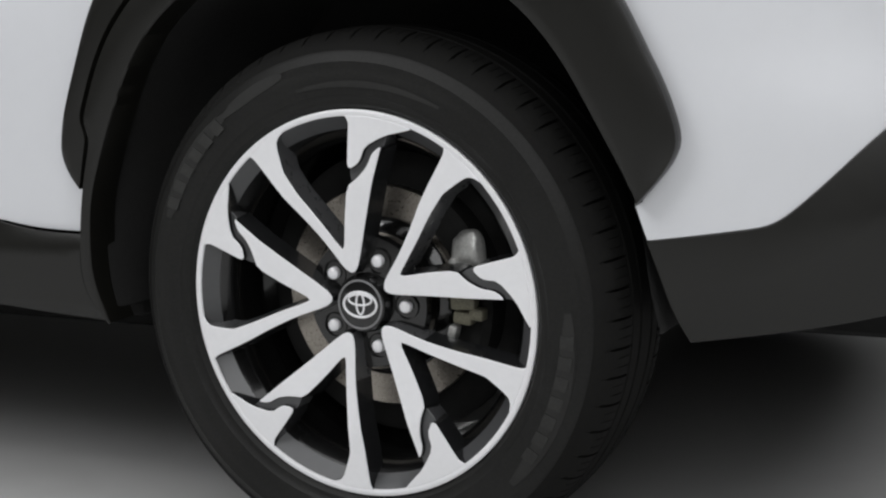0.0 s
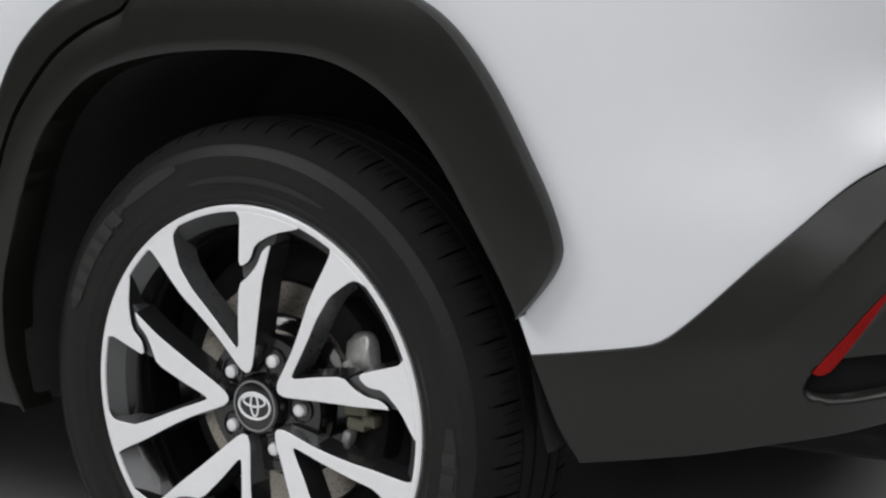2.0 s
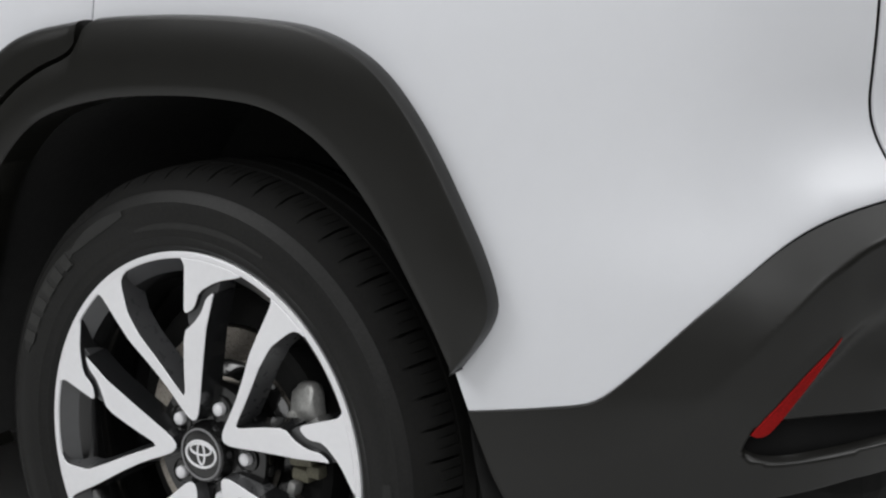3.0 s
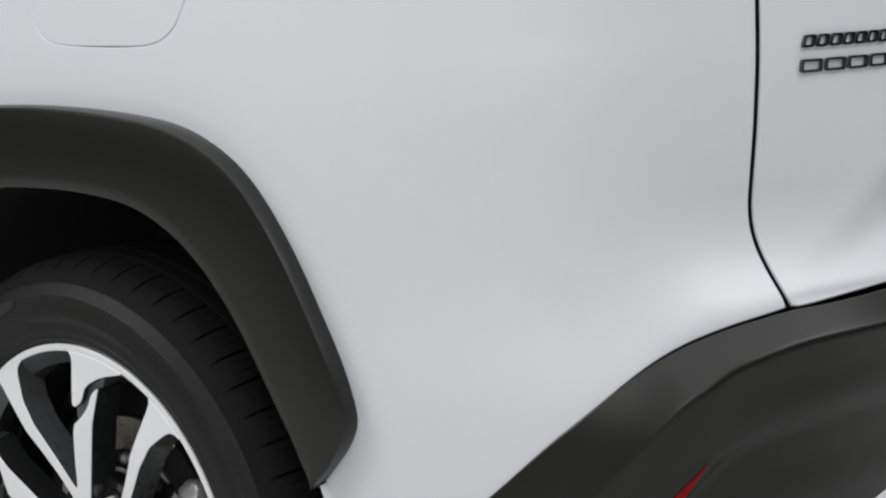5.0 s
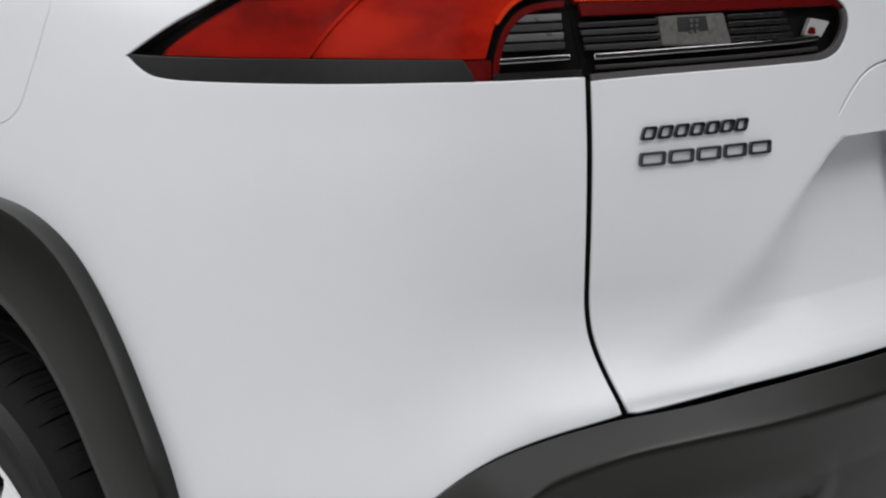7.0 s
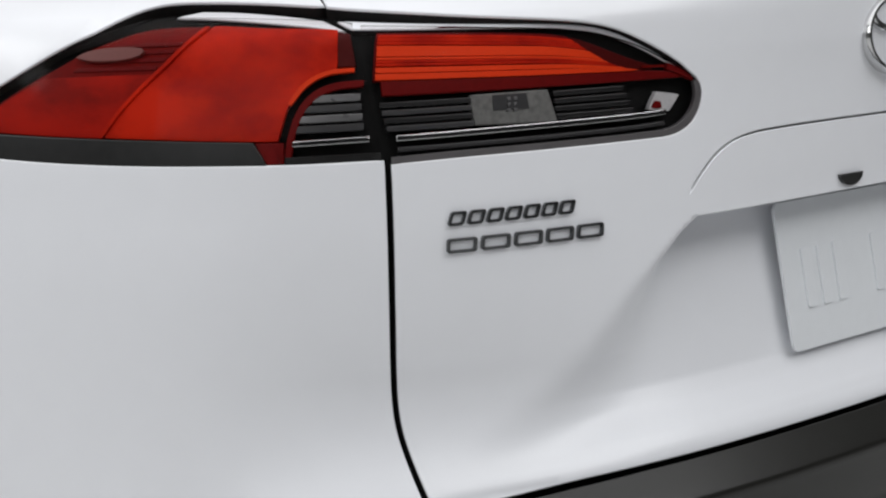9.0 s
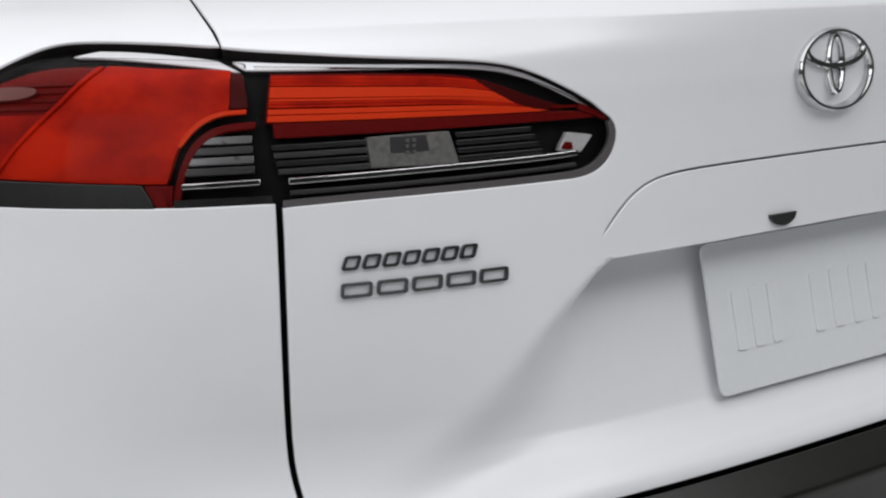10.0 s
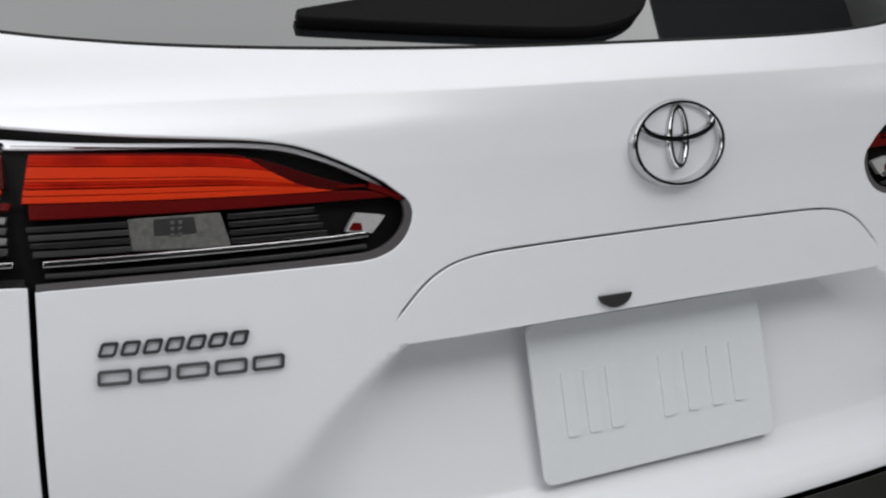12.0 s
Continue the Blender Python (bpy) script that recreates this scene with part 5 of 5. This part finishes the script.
    part("tread", bm, TREAD, root, "ribbed tyre tread with notched shoulders", smooth=True)
    # raised plain blocks on the sidewall
    def block(deg, r0, r1, width, y, lean=0.0):
        bm = bmesh.new()
        a0, a1 = radians(deg - width / 2), radians(deg + width / 2)
        v = []
        for yy in (y, y + .004):
            for r, a in ((r0, a0), (r0, a1), (r1, a1 + lean), (r1, a0 + lean)):
                lift = float(np.interp(r, [p[0] for p in prof], [p[1] for p in prof]))
                v.append(bm.verts.new((r * math.cos(a), lift + yy, r * math.sin(a))))
        bm.faces.new(v[:4])
        for i in range(4):
            bm.faces.new((v[i], v[(i + 1) % 4], v[4 + (i + 1) % 4], v[4 + i]))
        part("sidewall_block", bm, LETTER, root)
    def band(d0, d1, r0, r1):
        """A slightly raised, tapering patch of the sidewall."""
        bm = bmesh.new()
        rows_ = []
        for k in range(25):
            t = k / 24
            a = radians(d0 + (d1 - d0) * t)
            half = (r1 - r0) / 2 * (math.sin(math.pi * min(max(t, .02), .98)) ** .35)
            mid = (r0 + r1) / 2 + .004 * t
            rows_.append([bm.verts.new((r * math.cos(a), float(np.interp(r, [p[0] for p in prof], [p[1] for p in prof])) - e, r * math.sin(a))) for r, e in ((mid - half, -.001), (mid - half * .86, .0009), (mid, .0010), (mid + half * .86, .0009), (mid + half, -.001))])
        for p, q in zip(rows_, rows_[1:]):
            for e in range(4):
                bm.faces.new((p[e], p[e + 1], q[e + 1], q[e]))
        part("sidewall_patch", bm, WORN, root, smooth=True)
    band(159, 127, .2775, .3045)
    band(127, 107, .2860, .3040)
    band(104, 62, .2700, .2790)
    band(2, -44, .276, .301)
    for k in range(6):
        block(154.5 - k * 4.9, .2815, .2995, 3.1, -.0024, lean=.012)
    for k in range(7):
        block(-5 - k * 5.0, .280, .2965, 3.2, -.0024)
    for k in range(9):
        block(140 - k * 2.5, .3215, .3275, .9, -.0034)
    return root


wheel_left = build_wheel(Matrix.Translation((0, 0, .338)), True)
copy_thing(wheel_left, Matrix.Translation((-2.64, 0, .338)))
copy_thing(wheel_left, Matrix.Translation((-2.64, 2 * YC, .338)) @ Euler((0, 0, math.pi)).to_matrix().to_4x4())
copy_thing(wheel_left, Matrix.Translation((0, 2 * YC, .338)) @ Euler((0, 0, math.pi)).to_matrix().to_4x4())

# brake
bm = bmesh.new()
lathe(bm, [(.100, .050), (.142, .050), (.1435, .0515), (.1435, .0615), (.142, .063), (.100, .063)], 90)
disc = part("brake_disc", bm, STEEL, car, "worn steel brake disc", smooth=True)
disc.location = (0, 0, .338)
bm = bmesh.new()
lathe(bm, [(.0, .034), (.080, .034), (.098, .040), (.103, .046), (.103, .055)], 60)
hat = part("brake_hub", bm, GLOSS, car, smooth=True)
hat.location = (0, 0, .338)


def spun(deg, r, y):
    return Matrix.Translation((r * math.cos(radians(deg)), y, .338 + r * math.sin(radians(deg)))) @ Euler((0, radians(-deg), 0)).to_matrix().to_4x4()


bm = bmesh.new()
lathe(bm, [(.118, .036), (.150, .030), (.160, .036), (.160, .085), (.150, .092)], 24, a0=radians(-24), a1=radians(52))
caliper = part("brake_caliper", bm, DARK, car, "dark brake caliper with cast blocks", smooth=True)
caliper.location = (0, 0, .338)
for deg, r, sx, sz, mat in ((42, .128, .006, .012, CALIPER), (-6, .128, .017, .010, RUST), (-12, .146, .010, .008, RUST), (-15, .128, .013, .008, RUST), (3, .117, .006, .009, CALIPER)):
    bm = bmesh.new()
    box(bm, (-sx, -.012, -sz), (sx, .006, sz), bevel=.004)
    bmesh.ops.transform(bm, matrix=Matrix.Translation((0, 0, -.338)) @ spun(deg + (8 if mat is RUST else -20), r, .026), verts=bm.verts)
    part("caliper_block", bm, mat, caliper, smooth=True)
bm = bmesh.new()
bmesh.ops.create_icosphere(bm, subdivisions=4, radius=1)
for v in bm.verts:
    d = v.co.copy()
    lump = 1 + .22 * noise.noise(d * 1.3 + Vector((2.1, .4, 5.2)))
    v.co = Vector([math.copysign(abs(d[i]) ** .7, d[i]) * lump * k for i, k in enumerate((.021, .014, .024))])
bmesh.ops.transform(bm, matrix=Matrix.Translation((0, 0, -.338)) @ spun(27, .148, .030) @ pose(0, 0, 0, 0, 25), verts=bm.verts)
part("caliper_casting", bm, CALIPER, caliper, "lumpy cast aluminium caliper housing", smooth=True)
bm = bmesh.new()
lathe(bm, [(.0, .068), (.10, .068), (.175, .075), (.185, .08), (.185, .09), (.0, .09)], 48)
shield = part("brake_shield", bm, DARK, car, smooth=True)
shield.location = (0, 0, .338)

# wheel well and underside
bm = bmesh.new()
well = [(-.405, .305), (-.418, .36), (-.41, .48), (-.375, .58), (-.32, .67), (-.24, .745), (-.12, .785), (.02, .79), (.13, .775), (.22, .725), (.29, .64), (.34, .54), (.365, .44), (.372, .37), (.385, .32)]
well = curve(well)
for y0, y1 in ((.012, .40),):
    a = [bm.verts.new((x, y0, z)) for x, z in well]
    b = [bm.verts.new((x * .98, y1, z)) for x, z in well]
    for i in range(len(well) - 1):
        bm.faces.new((a[i], a[i + 1], b[i + 1], b[i]))
    bm.faces.new(b)
for flip in (False, True):
    q = bm.copy()
    if flip:
        bmesh.ops.transform(q, matrix=Matrix.Translation((0, 2 * YC, 0)) @ Matrix.Diagonal((1, -1, 1, 1)), verts=q.verts)
    part("wheel_well_liner", q.copy(), LINER, car, "black felt-like wheel well liner", smooth=True)
    bmesh.ops.transform(q, matrix=Matrix.Translation((-2.63, 0, 0)), verts=q.verts)
    part("wheel_well_liner", q, LINER, car, smooth=True)
bm.free()
bm = bmesh.new()
box(bm, (-2.25, .10, .27), (-.43, 1.60, .36), bevel=.02)
part("floor_pan", bm, DARK, car, "dark floor pan")
bm = bmesh.new()
box(bm, (-.43, .40, .27), (.40, 1.30, .45), bevel=.02)
part("rear_axle_cover", bm, DARK, car)
bm = bmesh.new()
box(bm, (.40, .30, .26), (.70, 1.40, .42), bevel=.04)
part("boot_floor", bm, DARK, car)
bm = bmesh.new()
box(bm, (-3.2, .42, .27), (-2.25, 1.28, .6), bevel=.03)
part("engine_bay_floor", bm, DARK, car)
bm = bmesh.new()
tube_ring(bm, [(-1.05, .45, .20), (-.6, .45, .20), (-.45, .47, .22), (-.2, .5, .24)], .028, closed=False, seg=12)
part("exhaust_pipe", bm, DARK, car, smooth=True)
